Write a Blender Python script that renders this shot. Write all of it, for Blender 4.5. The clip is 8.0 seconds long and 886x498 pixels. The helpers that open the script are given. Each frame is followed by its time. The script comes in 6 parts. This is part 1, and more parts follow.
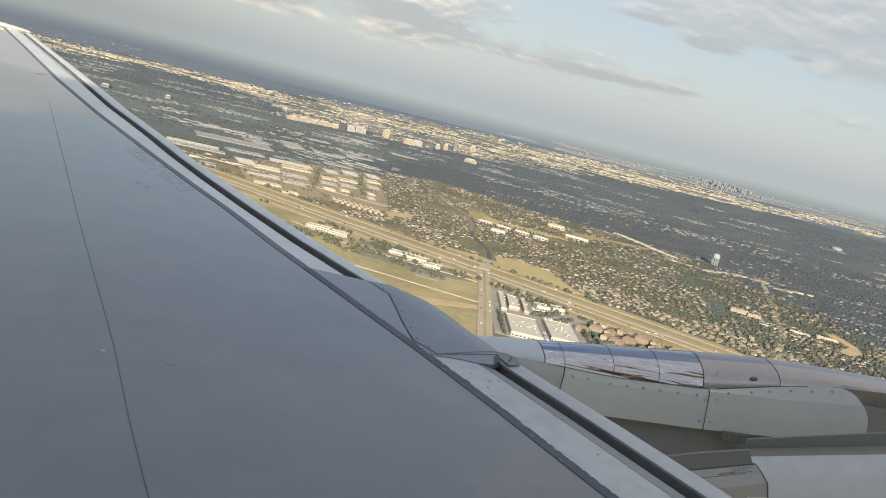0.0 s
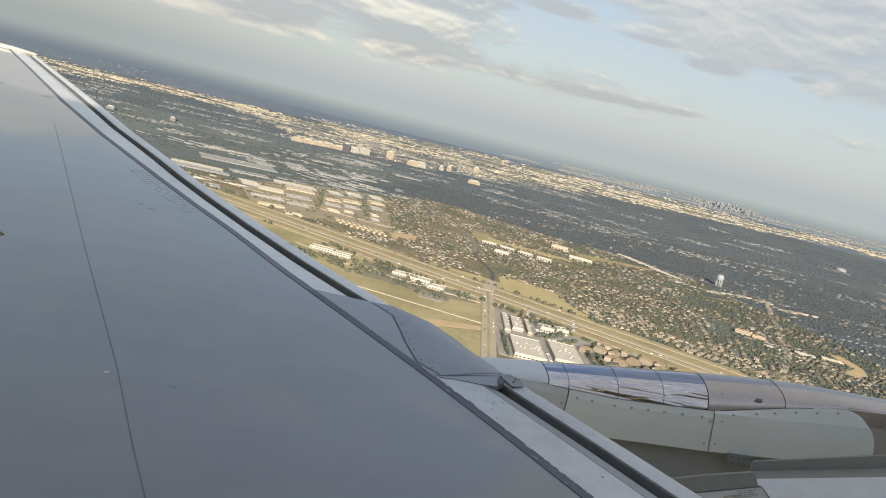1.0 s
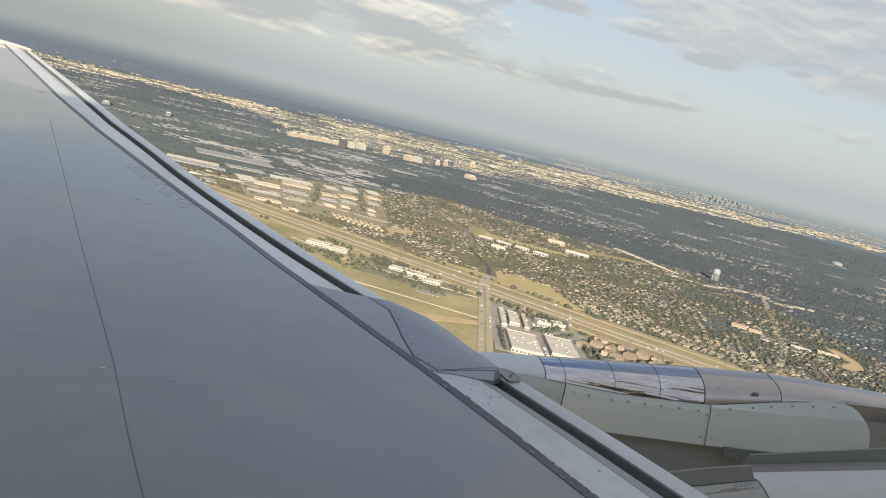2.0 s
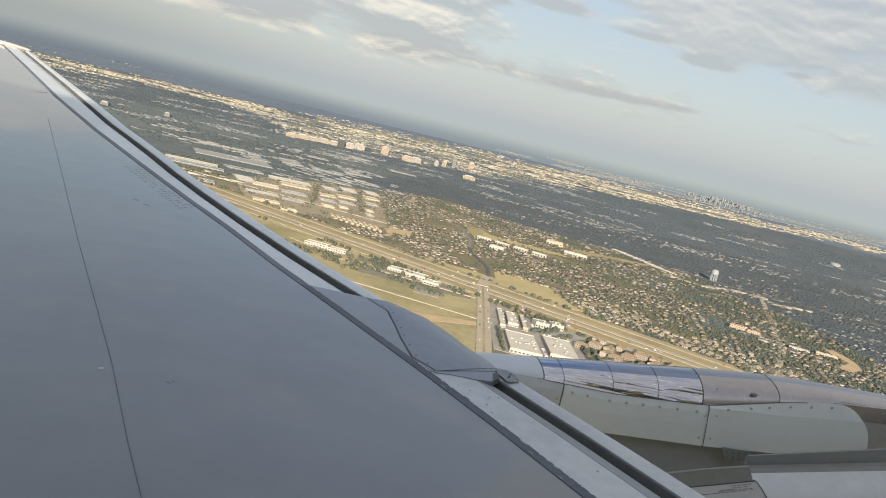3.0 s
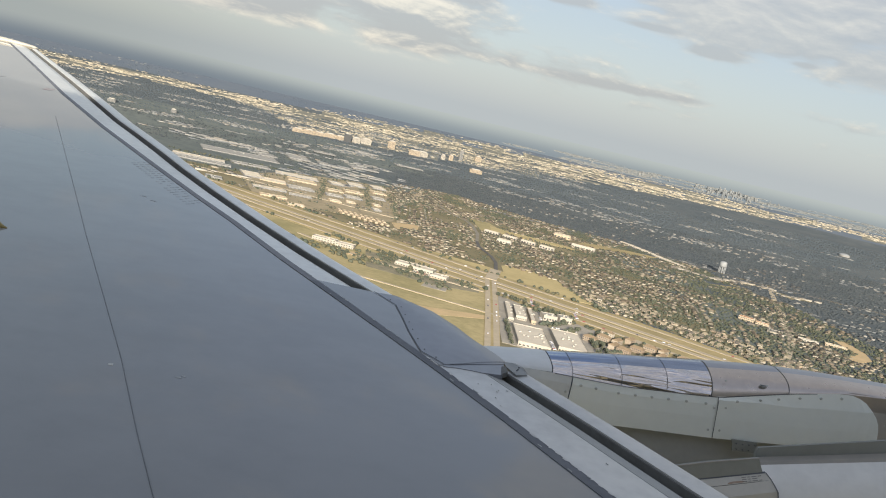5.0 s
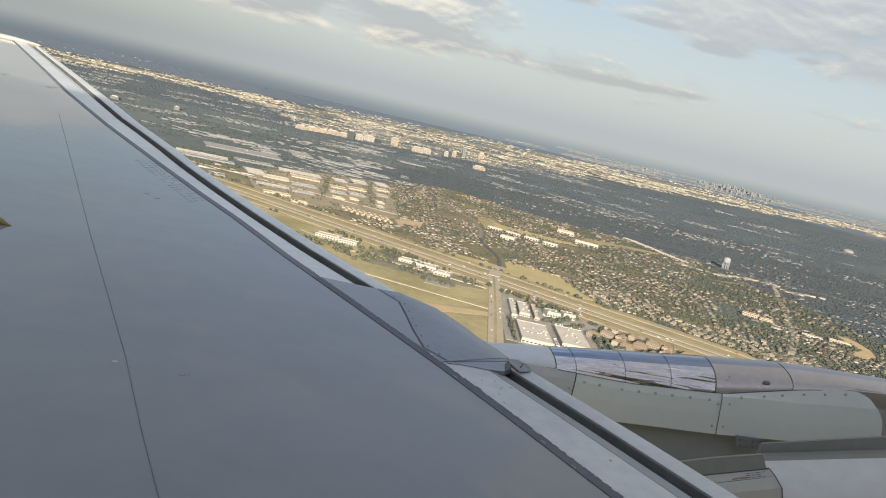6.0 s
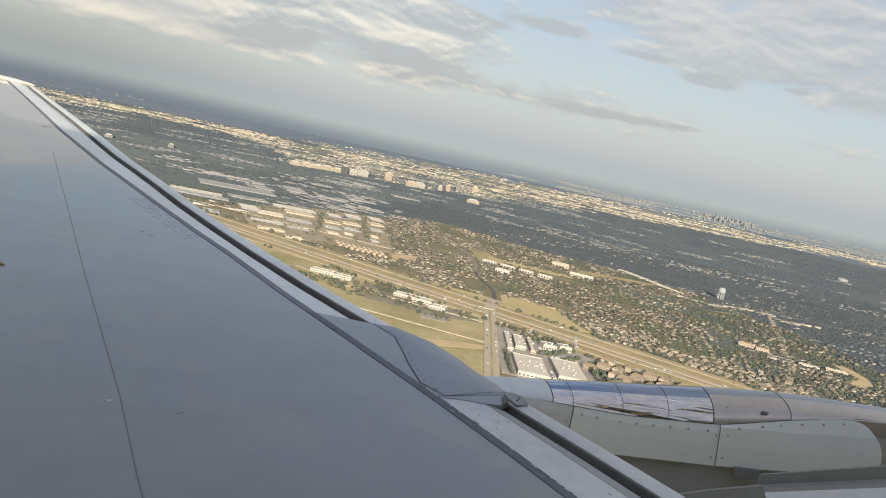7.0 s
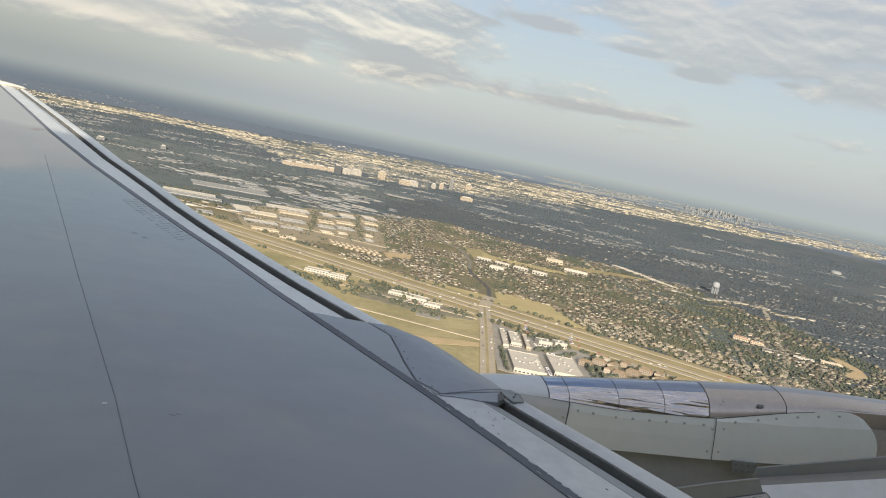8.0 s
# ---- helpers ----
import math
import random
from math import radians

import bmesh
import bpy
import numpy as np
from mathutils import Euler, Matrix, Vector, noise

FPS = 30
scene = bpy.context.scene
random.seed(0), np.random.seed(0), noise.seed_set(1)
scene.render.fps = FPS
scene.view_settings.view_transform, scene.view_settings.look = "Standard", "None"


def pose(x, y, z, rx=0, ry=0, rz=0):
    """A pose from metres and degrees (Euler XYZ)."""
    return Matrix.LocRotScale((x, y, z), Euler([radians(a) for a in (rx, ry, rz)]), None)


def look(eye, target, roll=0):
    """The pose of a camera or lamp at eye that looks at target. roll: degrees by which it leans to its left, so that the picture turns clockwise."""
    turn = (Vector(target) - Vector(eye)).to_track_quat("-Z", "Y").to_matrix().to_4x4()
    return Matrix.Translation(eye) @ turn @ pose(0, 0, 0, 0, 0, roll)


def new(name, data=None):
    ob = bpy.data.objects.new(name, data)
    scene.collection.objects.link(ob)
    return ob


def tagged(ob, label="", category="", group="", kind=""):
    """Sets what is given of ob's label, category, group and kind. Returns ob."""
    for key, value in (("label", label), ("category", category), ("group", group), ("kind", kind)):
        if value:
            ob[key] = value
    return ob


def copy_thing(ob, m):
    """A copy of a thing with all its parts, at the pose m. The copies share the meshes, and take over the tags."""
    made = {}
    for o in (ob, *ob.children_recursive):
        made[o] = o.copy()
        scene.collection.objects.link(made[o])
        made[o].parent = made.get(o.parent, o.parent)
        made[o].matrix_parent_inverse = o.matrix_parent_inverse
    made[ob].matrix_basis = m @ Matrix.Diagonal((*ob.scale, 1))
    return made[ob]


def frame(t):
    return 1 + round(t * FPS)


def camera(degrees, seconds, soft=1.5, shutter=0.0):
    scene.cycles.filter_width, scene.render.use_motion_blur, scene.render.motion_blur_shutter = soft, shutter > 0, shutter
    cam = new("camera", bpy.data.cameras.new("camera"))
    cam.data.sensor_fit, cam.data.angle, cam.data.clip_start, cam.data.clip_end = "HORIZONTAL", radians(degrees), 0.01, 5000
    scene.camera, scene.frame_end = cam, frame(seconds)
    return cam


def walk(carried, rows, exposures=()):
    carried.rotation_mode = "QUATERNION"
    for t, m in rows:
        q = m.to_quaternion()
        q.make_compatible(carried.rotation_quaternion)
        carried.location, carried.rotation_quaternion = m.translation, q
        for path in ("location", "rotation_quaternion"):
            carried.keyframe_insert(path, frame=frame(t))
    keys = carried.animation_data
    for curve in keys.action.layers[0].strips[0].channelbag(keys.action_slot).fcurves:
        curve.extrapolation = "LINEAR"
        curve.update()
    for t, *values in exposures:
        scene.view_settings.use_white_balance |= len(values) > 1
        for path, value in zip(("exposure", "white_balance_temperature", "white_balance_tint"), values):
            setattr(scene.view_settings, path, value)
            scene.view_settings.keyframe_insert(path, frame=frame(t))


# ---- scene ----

# ---------------------------------------------------------------- camera
ALT = 250.0  # height of the cabin window over the plain
EYE = Vector((0, 0, ALT))
cam = camera(51.0, 8.0, soft=1.05)
ROWS = [  # seconds, yaw towards the nose, pitch, lean to the left
    (0.0, 8.330, -8.768, 13.845), (0.5, 7.884, -7.937, 13.870), (1.0, 7.801, -7.556, 13.750),
    (1.5, 7.999, -7.830, 13.652), (3.0, 8.163, -7.755, 13.705), (3.5, 8.041, -7.557, 13.697),
    (4.0, 8.000, -7.930, 13.400), (4.5, 7.883, -8.093, 13.278), (6.0, 7.643, -8.473, 13.047),
    (6.5, 7.503, -7.442, 12.782), (7.0, 7.497, -6.369, 12.310), (7.5, 7.661, -6.176, 11.910),
    (8.0, 7.874, -6.420, 11.597)]


def heading(yaw, pitch):
    y, p = radians(yaw), radians(pitch)
    return Vector((math.sin(y) * math.cos(p), math.cos(y) * math.cos(p), math.sin(p)))


walk(cam, [(t, look(EYE, EYE + heading(yaw, pitch), lean)) for t, yaw, pitch, lean in ROWS], exposures=[(0.0, 0.80, 6390, 10), (6.0, 0.80, 6390, 10), (8.0, 0.74, 6390, 10)])

# ---------------------------------------------------------------- light
SUN_ELEVATION, SUN_AZIMUTH = 13.5, 186.0  # azimuth clockwise from +y: behind the cabin
sun = new("sun", bpy.data.lights.new("sun", "SUN"))
sun.data.energy, sun.data.angle, sun.data.color = 5.0, radians(0.6), (1.0, 0.895, 0.745)
az, el = radians(SUN_AZIMUTH), radians(SUN_ELEVATION)
sun_way = Vector((math.sin(az) * math.cos(el), math.cos(az) * math.cos(el), math.sin(el)))
sun.matrix_world = look(sun_way * 900 + EYE, EYE)


class Nodes:
    """Short hand for building node trees."""

    def __init__(self, tree):
        self.tree = tree
        tree.nodes.clear()

    def add(self, kind, **inputs):
        node = self.tree.nodes.new(kind)
        for key, value in inputs.items():
            if key.startswith("_"):
                name = key[1:]
                if name == "op":
                    node.operation = value
                elif name == "blend":
                    node.blend_type = value
                elif name == "data":
                    node.data_type = value
            else:
                self.put(node, key, value)
        return node

    def put(self, node, key, value):
        socket = node.inputs[int(key[1:])] if key[0] == "i" and key[1:].isdigit() else node.inputs[key.replace("_", " ")]
        if isinstance(value, bpy.types.NodeSocket):
            self.tree.links.new(value, socket)
        else:
            socket.default_value = value

    def math(self, op, a, b=0.0, c=0.0):
        return self.add("ShaderNodeMath", _op=op, i0=a, i1=b, i2=c).outputs[0]

    def mix(self, factor, a, b, blend="MIX"):
        node = self.add("ShaderNodeMix", _data="RGBA", _blend=blend)
        self.put(node, "i0", factor)
        for i, v in ((6, a), (7, b)):
            if isinstance(v, bpy.types.NodeSocket):
                self.tree.links.new(v, node.inputs[i])
            else:
                node.inputs[i].default_value = (*v, 1)
        return node.outputs[2]

    def ramp(self, factor, low, high):
        node = self.add("ShaderNodeMapRange", i0=factor, i1=low, i2=high, i3=0.0, i4=1.0)
        node.interpolation_type = "SMOOTHSTEP"
        return node.outputs[0]

    def noise(self, vector, scale, detail=4.0, rough=0.55):
        node = self.add("ShaderNodeTexNoise", Vector=vector, Scale=scale, Detail=detail, Roughness=rough)
        return node.outputs["Fac"]


def make_world():
    world = bpy.data.worlds.new("sky")
    world.use_nodes = True
    scene.world = world
    n = Nodes(world.node_tree)
    way = n.add("ShaderNodeTexCoord").outputs["Generated"]
    sky = n.add("ShaderNodeTexSky")
    sky.sky_type, sky.sun_disc = "NISHITA", False
    sky.sun_elevation, sky.sun_rotation = radians(SUN_ELEVATION), radians(SUN_AZIMUTH)
    sky.dust_density, sky.air_density, sky.ozone_density = 2.6, 1.15, 1.5
    xyz = n.add("ShaderNodeSeparateXYZ", Vector=way)
    x, y, z = xyz.outputs
    above = n.add("ShaderNodeCombineXYZ", X=x, Y=y, Z=n.math("MAXIMUM", z, 0.012)).outputs[0]
    n.put(sky, "Vector", above)  # the haze of the horizon reaches down to the land
    place = n.add("ShaderNodeVectorMath", _op="MULTIPLY", i0=way, i1=(3.1, 3.1, 10.0)).outputs[0]

    ahead = n.math("DIVIDE", x, n.math("MAXIMUM", y, 0.05))
    front = n.ramp(y, 0.1, 0.4)

    def density(at):
        warp = n.add("ShaderNodeTexNoise", Vector=at, Scale=2.2, Detail=4.0)
        bent = n.add("ShaderNodeVectorMath", _op="MULTIPLY_ADD", i0=warp.outputs["Color"], i1=(0.34, 0.34, 0.26), i2=at).outputs[0]
        big, small = n.noise(bent, 1.3, 3.0, 0.5), n.noise(bent, 5.2, 9.0, 0.62)
        return n.math("ADD", big, n.math("MULTIPLY", n.math("SUBTRACT", small, 0.5), 0.85)), bent

    body, bent = density(place)
    above, _ = density(n.add("ShaderNodeVectorMath", _op="ADD", i0=place, i1=(0, 0, 0.05)).outputs[0])
    lit = n.math("SUBTRACT", body, above)  # tops stand in the light, bases in shade
    # two decks of the evening sky with a clear gap between them
    near_deck = n.math("MULTIPLY", n.math("MULTIPLY", n.ramp(z, 0.034, 0.060), n.ramp(n.math("MULTIPLY_ADD", ahead, 0.159, z), 0.160, 0.1555)), n.ramp(n.math("MULTIPLY_ADD", z, -0.9, ahead), 0.095, -0.02))
    right_deck = n.math("MULTIPLY", n.ramp(n.math("MULTIPLY_ADD", ahead, 0.05, z), 0.122, 0.156), n.ramp(ahead, 0.20, 0.34))
    banks = n.math("MULTIPLY", near_deck, n.math("MULTIPLY_ADD", n.ramp(ahead, -0.02, -0.2), 0.9, 1.45))
    banks = n.math("ADD", banks, n.math("MULTIPLY", right_deck, 1.75))
    # single clouds: bearing (tangent), height (sine), reach of both, weight
    scraps = 0.0
    for bearing, height, wide, tall, weight in (
            (0.195, 0.141, 0.038, 0.0065, 2.2), (0.13, 0.066, 0.09, 0.011, 1.2), (0.27, 0.065, 0.075, 0.0045, 1.35), (0.35, 0.068, 0.05, 0.003, 0.8),
            (0.376, 0.118, 0.026, 0.0048, 2.4), (0.30, 0.131, 0.03, 0.003, 1.2), (0.48, 0.124, 0.014, 0.0025, 0.8), (0.31, 0.110, 0.05, 0.006, 0.5)):
        a = n.math("DIVIDE", n.math("SUBTRACT", ahead, bearing), wide)
        b = n.math("DIVIDE", n.math("SUBTRACT", z, height), tall)
        far = n.math("ADD", n.math("MULTIPLY", a, a), n.math("MULTIPLY", b, b))
        puff = n.math("EXPONENT", n.math("MULTIPLY", far, -1.0))
        banks = n.math("ADD", banks, n.math("MULTIPLY", puff, weight))
        if height > 0.115:
            scraps = n.math("ADD", scraps, puff)
    banks = n.math("MULTIPLY", banks, front)
    body = n.math("ADD", n.math("MULTIPLY_ADD", front, -0.20, body), n.math("MULTIPLY", banks, 0.30))
    cover = n.ramp(body, 0.36, 0.74)
    sheet = n.math("MULTIPLY", n.math("MULTIPLY", near_deck, n.ramp(ahead, -0.10, -0.20)), front)  # unseen closed deck, placed for its reflection in the wing
    cover = n.math("MAXIMUM", n.math("MULTIPLY", cover, n.ramp(z, 0.036, 0.056)), n.math("MULTIPLY", sheet, 0.95))
    shade = n.math("ADD", n.noise(bent, 1.5, 3.0, 0.5), n.math("MULTIPLY", lit, 1.6))
    shade = n.math("ADD", shade, n.math("MULTIPLY", n.math("MULTIPLY", right_deck, front), -0.06))
    shade = n.math("ADD", shade, n.math("MULTIPLY", sheet, 0.20))
    shade = n.add("ShaderNodeMix", i0=n.math("MULTIPLY", sheet, 0.7), i2=shade, i3=0.66).outputs[0]
    shade = n.add("ShaderNodeMix", i0=n.math("MULTIPLY", n.math("MULTIPLY", right_deck, front), 0.6), i2=shade, i3=0.57).outputs[0]
    # the near deck: a pale fringe below, a grey belly, bright tops
    for height, tall, lift in ((0.057, 0.006, 0.10), (0.074, 0.009, -0.17), (0.102, 0.016, 0.13)):
        b = n.math("DIVIDE", n.math("SUBTRACT", z, height), tall)
        layer = n.math("EXPONENT", n.math("MULTIPLY", n.math("MULTIPLY", b, b), -1.0))
        shade = n.math("ADD", shade, n.math("MULTIPLY", n.math("MULTIPLY", layer, near_deck), lift))
    shade = n.math("MULTIPLY_ADD", scraps, -0.45, shade)
    cloud = n.mix(n.ramp(shade, 0.36, 0.98), (0.280, 0.286, 0.302), (0.55, 0.505, 0.435))
    low = n.mix(n.ramp(z, 0.0, 0.17), (0.286, 0.312, 0.334), (0.214, 0.231, 0.286))
    low = n.mix(n.math("MULTIPLY", n.ramp(ahead, 0.05, -0.35), 0.85), low, (0.205, 0.228, 0.232))  # duller haze away from the nose
    clear = n.mix(n.ramp(z, 0.16, 0.7), low, (0.190, 0.212, 0.264))
    glow = n.add("ShaderNodeBackground", Color=n.mix(cover, clear, cloud), Strength=0.84)
    air = n.add("ShaderNodeBackground", Color=sky.outputs[0], Strength=n.math("MULTIPLY_ADD", cover, -0.022, 0.040))
    both = n.add("ShaderNodeAddShader", i0=glow.outputs[0], i1=air.outputs[0])
    n.add("ShaderNodeOutputWorld", Surface=both.outputs[0])


make_world()


# ---------------------------------------------------------------- materials
def material(name, colour, second=None, scale=1.0, rough=0.6, metal=0.0, bump=0.0, fine=None, island=0.0, random_object=0.0,
             spread=(0.35, 0.65), tones=None, gloss=None, coords="Object", stretch=None):
    """Principled surface: two colours mixed by noise at two scales, optional tones picked at random per piece."""
    mat = bpy.data.materials.new(name)
    mat.use_nodes = True
    n = Nodes(mat.node_tree)
    place = n.add("ShaderNodeTexCoord").outputs[coords] if coords != "World" else n.add("ShaderNodeNewGeometry").outputs["Position"]
    if stretch:
        place = n.add("ShaderNodeMapping", Vector=place, Scale=stretch).outputs[0]
    base = n.noise(place, scale, 5.0, 0.6)
    grain = n.noise(place, fine or scale * 9.0, 4.0, 0.6)
    both = n.math("ADD", n.math("MULTIPLY", base, 0.65), n.math("MULTIPLY", grain, 0.35))
    col = n.mix(n.ramp(both, *spread), colour, second or tuple(c * 0.8 for c in colour))
    if tones:
        pick = n.add("ShaderNodeNewGeometry").outputs["Random Per Island"] if island else n.add("ShaderNodeObjectInfo").outputs["Random"]
        ramp = n.add("ShaderNodeValToRGB", Fac=pick)
        ramp.color_ramp.interpolation = "CONSTANT"
        while len(ramp.color_ramp.elements) < len(tones):
            ramp.color_ramp.elements.new(0.5)
        for i, (e, c) in enumerate(zip(ramp.color_ramp.elements, tones)):
            e.position, e.color = i / len(tones), (*c, 1)
        col = n.mix(1.0, ramp.outputs[0], col, "MULTIPLY")
    b = n.add("ShaderNodeBsdfPrincipled", Base_Color=col, Metallic=metal)
    if coords == "World":  # soil, walls and leaves: hardly any sheen
        n.put(b, "Specular IOR Level", 0.08)
    if gloss:
        n.put(b, "Roughness", n.math("MULTIPLY_ADD", grain, gloss, rough - gloss * 0.5))
    else:
        n.put(b, "Roughness", rough)
    if bump:
        n.put(b, "Normal", n.add("ShaderNodeBump", Strength=min(bump, 1.0), Distance=0.02 * max(bump, 1.0), Height=both).outputs[0])
    n.add("ShaderNodeOutputMaterial", Surface=b.outputs[0])
    return mat


WING_GREY = material("wing_grey_paint", (0.246, 0.250, 0.246), (0.196, 0.200, 0.198), 0.35, 0.045, 0.0, 0.005, 2.5, gloss=0.03)
SEAL_DARK = material("dark_sealant", (0.085, 0.095, 0.115), (0.12, 0.13, 0.15), 3.0, 0.6)
SEAL_PALE = material("pale_sealant", (0.135, 0.138, 0.155), (0.185, 0.186, 0.20), 2.0, 0.5)
SLAT_METAL = material("worn_light_metal", (0.62, 0.625, 0.61), (0.50, 0.505, 0.50), 0.9, 0.40, 0.25, 0.01, 12.0, gloss=0.2)
# slot shade painted as a dark colour; also the wheels' own dark
SLOT_SHADE_AND_TYRE = material("slot_shade_and_tyre_dark", (0.15, 0.154, 0.15), (0.105, 0.108, 0.105), 3.0, 0.8)
WHITE_PAINT = material("white_paint", (0.52, 0.515, 0.48), (0.46, 0.455, 0.43), 2.0, 0.35)
FAIRING_GREY = material("fairing_paint", (0.25, 0.265, 0.30), (0.215, 0.23, 0.26), 1.4, 0.32, 0.0, 0.015, 12.0, gloss=0.1)
PYLON_PALE = material("pale_grey_paint", (0.68, 0.70, 0.695), (0.61, 0.63, 0.625), 2.0, 0.38)
COWL_GREEN = material("grey_green_paint", (0.80, 0.84, 0.81), (0.75, 0.79, 0.76), 1.2, 0.38, 0.0, 0.01, 14.0, gloss=0.1)


def rolled_metal(name, colour, rough, metal, waves, depth):
    """Bright sheet metal, rolled slightly wavy along its length."""
    mat = bpy.data.materials.new(name)
    mat.use_nodes = True
    n = Nodes(mat.node_tree)
    place = n.add("ShaderNodeTexCoord").outputs["Object"]
    long = n.noise(n.add("ShaderNodeMapping", Vector=place, Scale=(1.9, waves, waves)).outputs[0], 1.0, 1.0, 0.4)
    dent = n.noise(n.add("ShaderNodeMapping", Vector=place, Scale=(9.0, waves, waves)).outputs[0], 1.0, 1.0, 0.4)
    height = n.math("MULTIPLY_ADD", dent, 0.12, long)
    smear = n.noise(n.add("ShaderNodeMapping", Vector=place, Scale=(3.0, 60.0, 60.0)).outputs[0], 1.0, 3.0, 0.6)
    col = n.mix(n.ramp(smear, 0.3, 0.7), colour, tuple(c * 0.84 for c in colour))
    b = n.add("ShaderNodeBsdfPrincipled", Base_Color=col, Metallic=metal, Roughness=n.math("MULTIPLY_ADD", smear, 0.08, rough))
    n.put(b, "Normal", n.add("ShaderNodeBump", Strength=1.0, Distance=depth, Height=height).outputs[0])
    n.add("ShaderNodeOutputMaterial", Surface=b.outputs[0])
    return mat


POLISHED = rolled_metal("polished_metal", (0.76, 0.72, 0.725), 0.05, 1.0, 26.0, 0.068)
# sky reflection along the panel tops is put into a blue tint
BLUE_SHEEN = rolled_metal("blue_sheen_metal", (0.25, 0.31, 0.44), 0.08, 0.9, 14.0, 0.014)
GREY_SHEEN = material("grey_sheen_metal", (0.33, 0.35, 0.41), (0.28, 0.30, 0.35), 1.5, 0.28, 0.9, 0.05, 18.0)
BRUSHED = material("brushed_metal", (0.57, 0.52, 0.485), (0.49, 0.445, 0.42), 2.0, 0.3, 1.0, 0.05, 24.0, gloss=0.15)
RECESS = material("strut_grey_paint", (0.35, 0.37, 0.385), (0.31, 0.33, 0.345), 2.0, 0.5)
LEDGE_GREY = material("ledge_grey_paint", (0.26, 0.275, 0.265), (0.22, 0.235, 0.225), 2.0, 0.5, 0.0, 0.01, 15.0)
SHELF_GREY = material("shelf_warm_grey", (0.31, 0.295, 0.265), (0.27, 0.26, 0.235), 2.0, 0.5)
PLACARD_INK = material("placard_ink", (0.12, 0.12, 0.13), (0.16, 0.16, 0.17), 9.0, 0.6)
STEEL = material("fastener_steel", (0.46, 0.485, 0.47), (0.54, 0.565, 0.55), 20.0, 0.5, 0.2)
STENCIL = material("stencil_ink", (0.165, 0.170, 0.178), (0.195, 0.200, 0.206), 9.0, 0.12)
BROWN_STAIN = material("brown_stain", (0.30, 0.22, 0.18), (0.40, 0.33, 0.29), 30.0, 0.6)
PLATE_GREY = material("plate_grey", (0.27, 0.28, 0.28), (0.22, 0.23, 0.23), 8.0, 0.5)
COWL_WHITE = material("cowl_off_white_paint", (0.70, 0.70, 0.675), (0.63, 0.63, 0.61), 1.5, 0.38, 0.0, 0.01, 12.0, gloss=0.1)
DULL_SIDE = material("dull_metal_side", (0.52, 0.50, 0.465), (0.45, 0.435, 0.405), 2.0, 0.45, 0.35, 0.02, 16.0)
SCUFF_PALE = material("pale_scuff", (0.60, 0.60, 0.59), (0.55, 0.55, 0.54), 30.0, 0.5)
SCUFF_DARK = material("dark_pit", (0.36, 0.37, 0.37), (0.42, 0.43, 0.43), 30.0, 0.6)
TIP_CREAM = material("cream_paint", (0.40, 0.385, 0.335), (0.35, 0.335, 0.295), 2.0, 0.4)
ANCHOR_YELLOW = material("yellow_paint", (0.31, 0.24, 0.08), (0.25, 0.20, 0.075), 20.0, 0.5)
JOINT_GREY = material("joint_filler", (0.115, 0.12, 0.128), (0.15, 0.155, 0.162), 5.0, 0.4)
LIP_SHADE_CHIP_GREY = material("lip_shade_and_chip_grey", (0.33, 0.345, 0.345), (0.28, 0.295, 0.295), 2.0, 0.5, 0.0, 0.01, 14.0)
# paler copy of the worn metal, tuned apart for the outer wing
SLAT_OUTER = material("outer_light_metal", (0.80, 0.80, 0.755), (0.67, 0.67, 0.63), 0.9, 0.34, 0.25, 0.01, 12.0, gloss=0.2)
RED_MARK = material("red_mark", (0.36, 0.17, 0.15), (0.30, 0.16, 0.15), 9.0, 0.12)

LAND = material("plain_soil_and_scrub", (0.185, 0.165, 0.10), (0.28, 0.24, 0.15), 0.006, 0.95, 0.0, 0.0, 0.07, coords="World")
# lawns and woodland floor carry haze and cloud shade as bluish tones
LAWN = material("lawns_blued_for_haze", (0.124, 0.146, 0.140), (0.172, 0.188, 0.172), 0.02, 0.95, 0.0, 0.0, 0.1, coords="World")
WOODLAND = material("haze_blue_woodland_floor", (0.096, 0.113, 0.122), (0.130, 0.143, 0.144), 0.006, 0.95, 0.0, 0.0, 0.03, coords="World")
# haze over the farthest land is put into this bluer, paler ground
FAR_LAND = material("haze_blue_far_land", (0.132, 0.160, 0.196), (0.152, 0.177, 0.205), 0.002, 0.95, 0.0, 0.0, 0.012, coords="World")
TOWN_GROUND = material("pale_town_ground", (0.175, 0.178, 0.155), (0.245, 0.235, 0.185), 0.008, 0.95, 0.0, 0.0, 0.05, coords="World")
GRASS_DRY = material("dry_grass", (0.44, 0.352, 0.185), (0.325, 0.268, 0.145), 0.012, 0.95, 0.0, 0.0, 0.12, coords="World")
GRASS_GREEN = material("green_grass", (0.30, 0.265, 0.135), (0.47, 0.385, 0.21), 0.011, 0.95, 0.0, 0.0, 0.10, coords="World")
GOLD_GRASS = material("golden_grass", (0.53, 0.43, 0.225), (0.44, 0.36, 0.185), 0.02, 0.95, 0.0, 0.0, 0.12, coords="World")
BARE = material("bare_earth", (0.58, 0.43, 0.25), (0.48, 0.37, 0.21), 0.03, 0.95, 0.0, 0.0, 0.3, coords="World")
LOT_GROUND = material("worn_lot_ground", (0.20, 0.185, 0.14), (0.32, 0.285, 0.19), 0.05, 0.95, 0.0, 0.0, 0.3, coords="World")
YARD = material("dusty_yard", (0.30, 0.25, 0.165), (0.42, 0.352, 0.235), 0.03, 0.95, 0.0, 0.0, 0.25, coords="World")
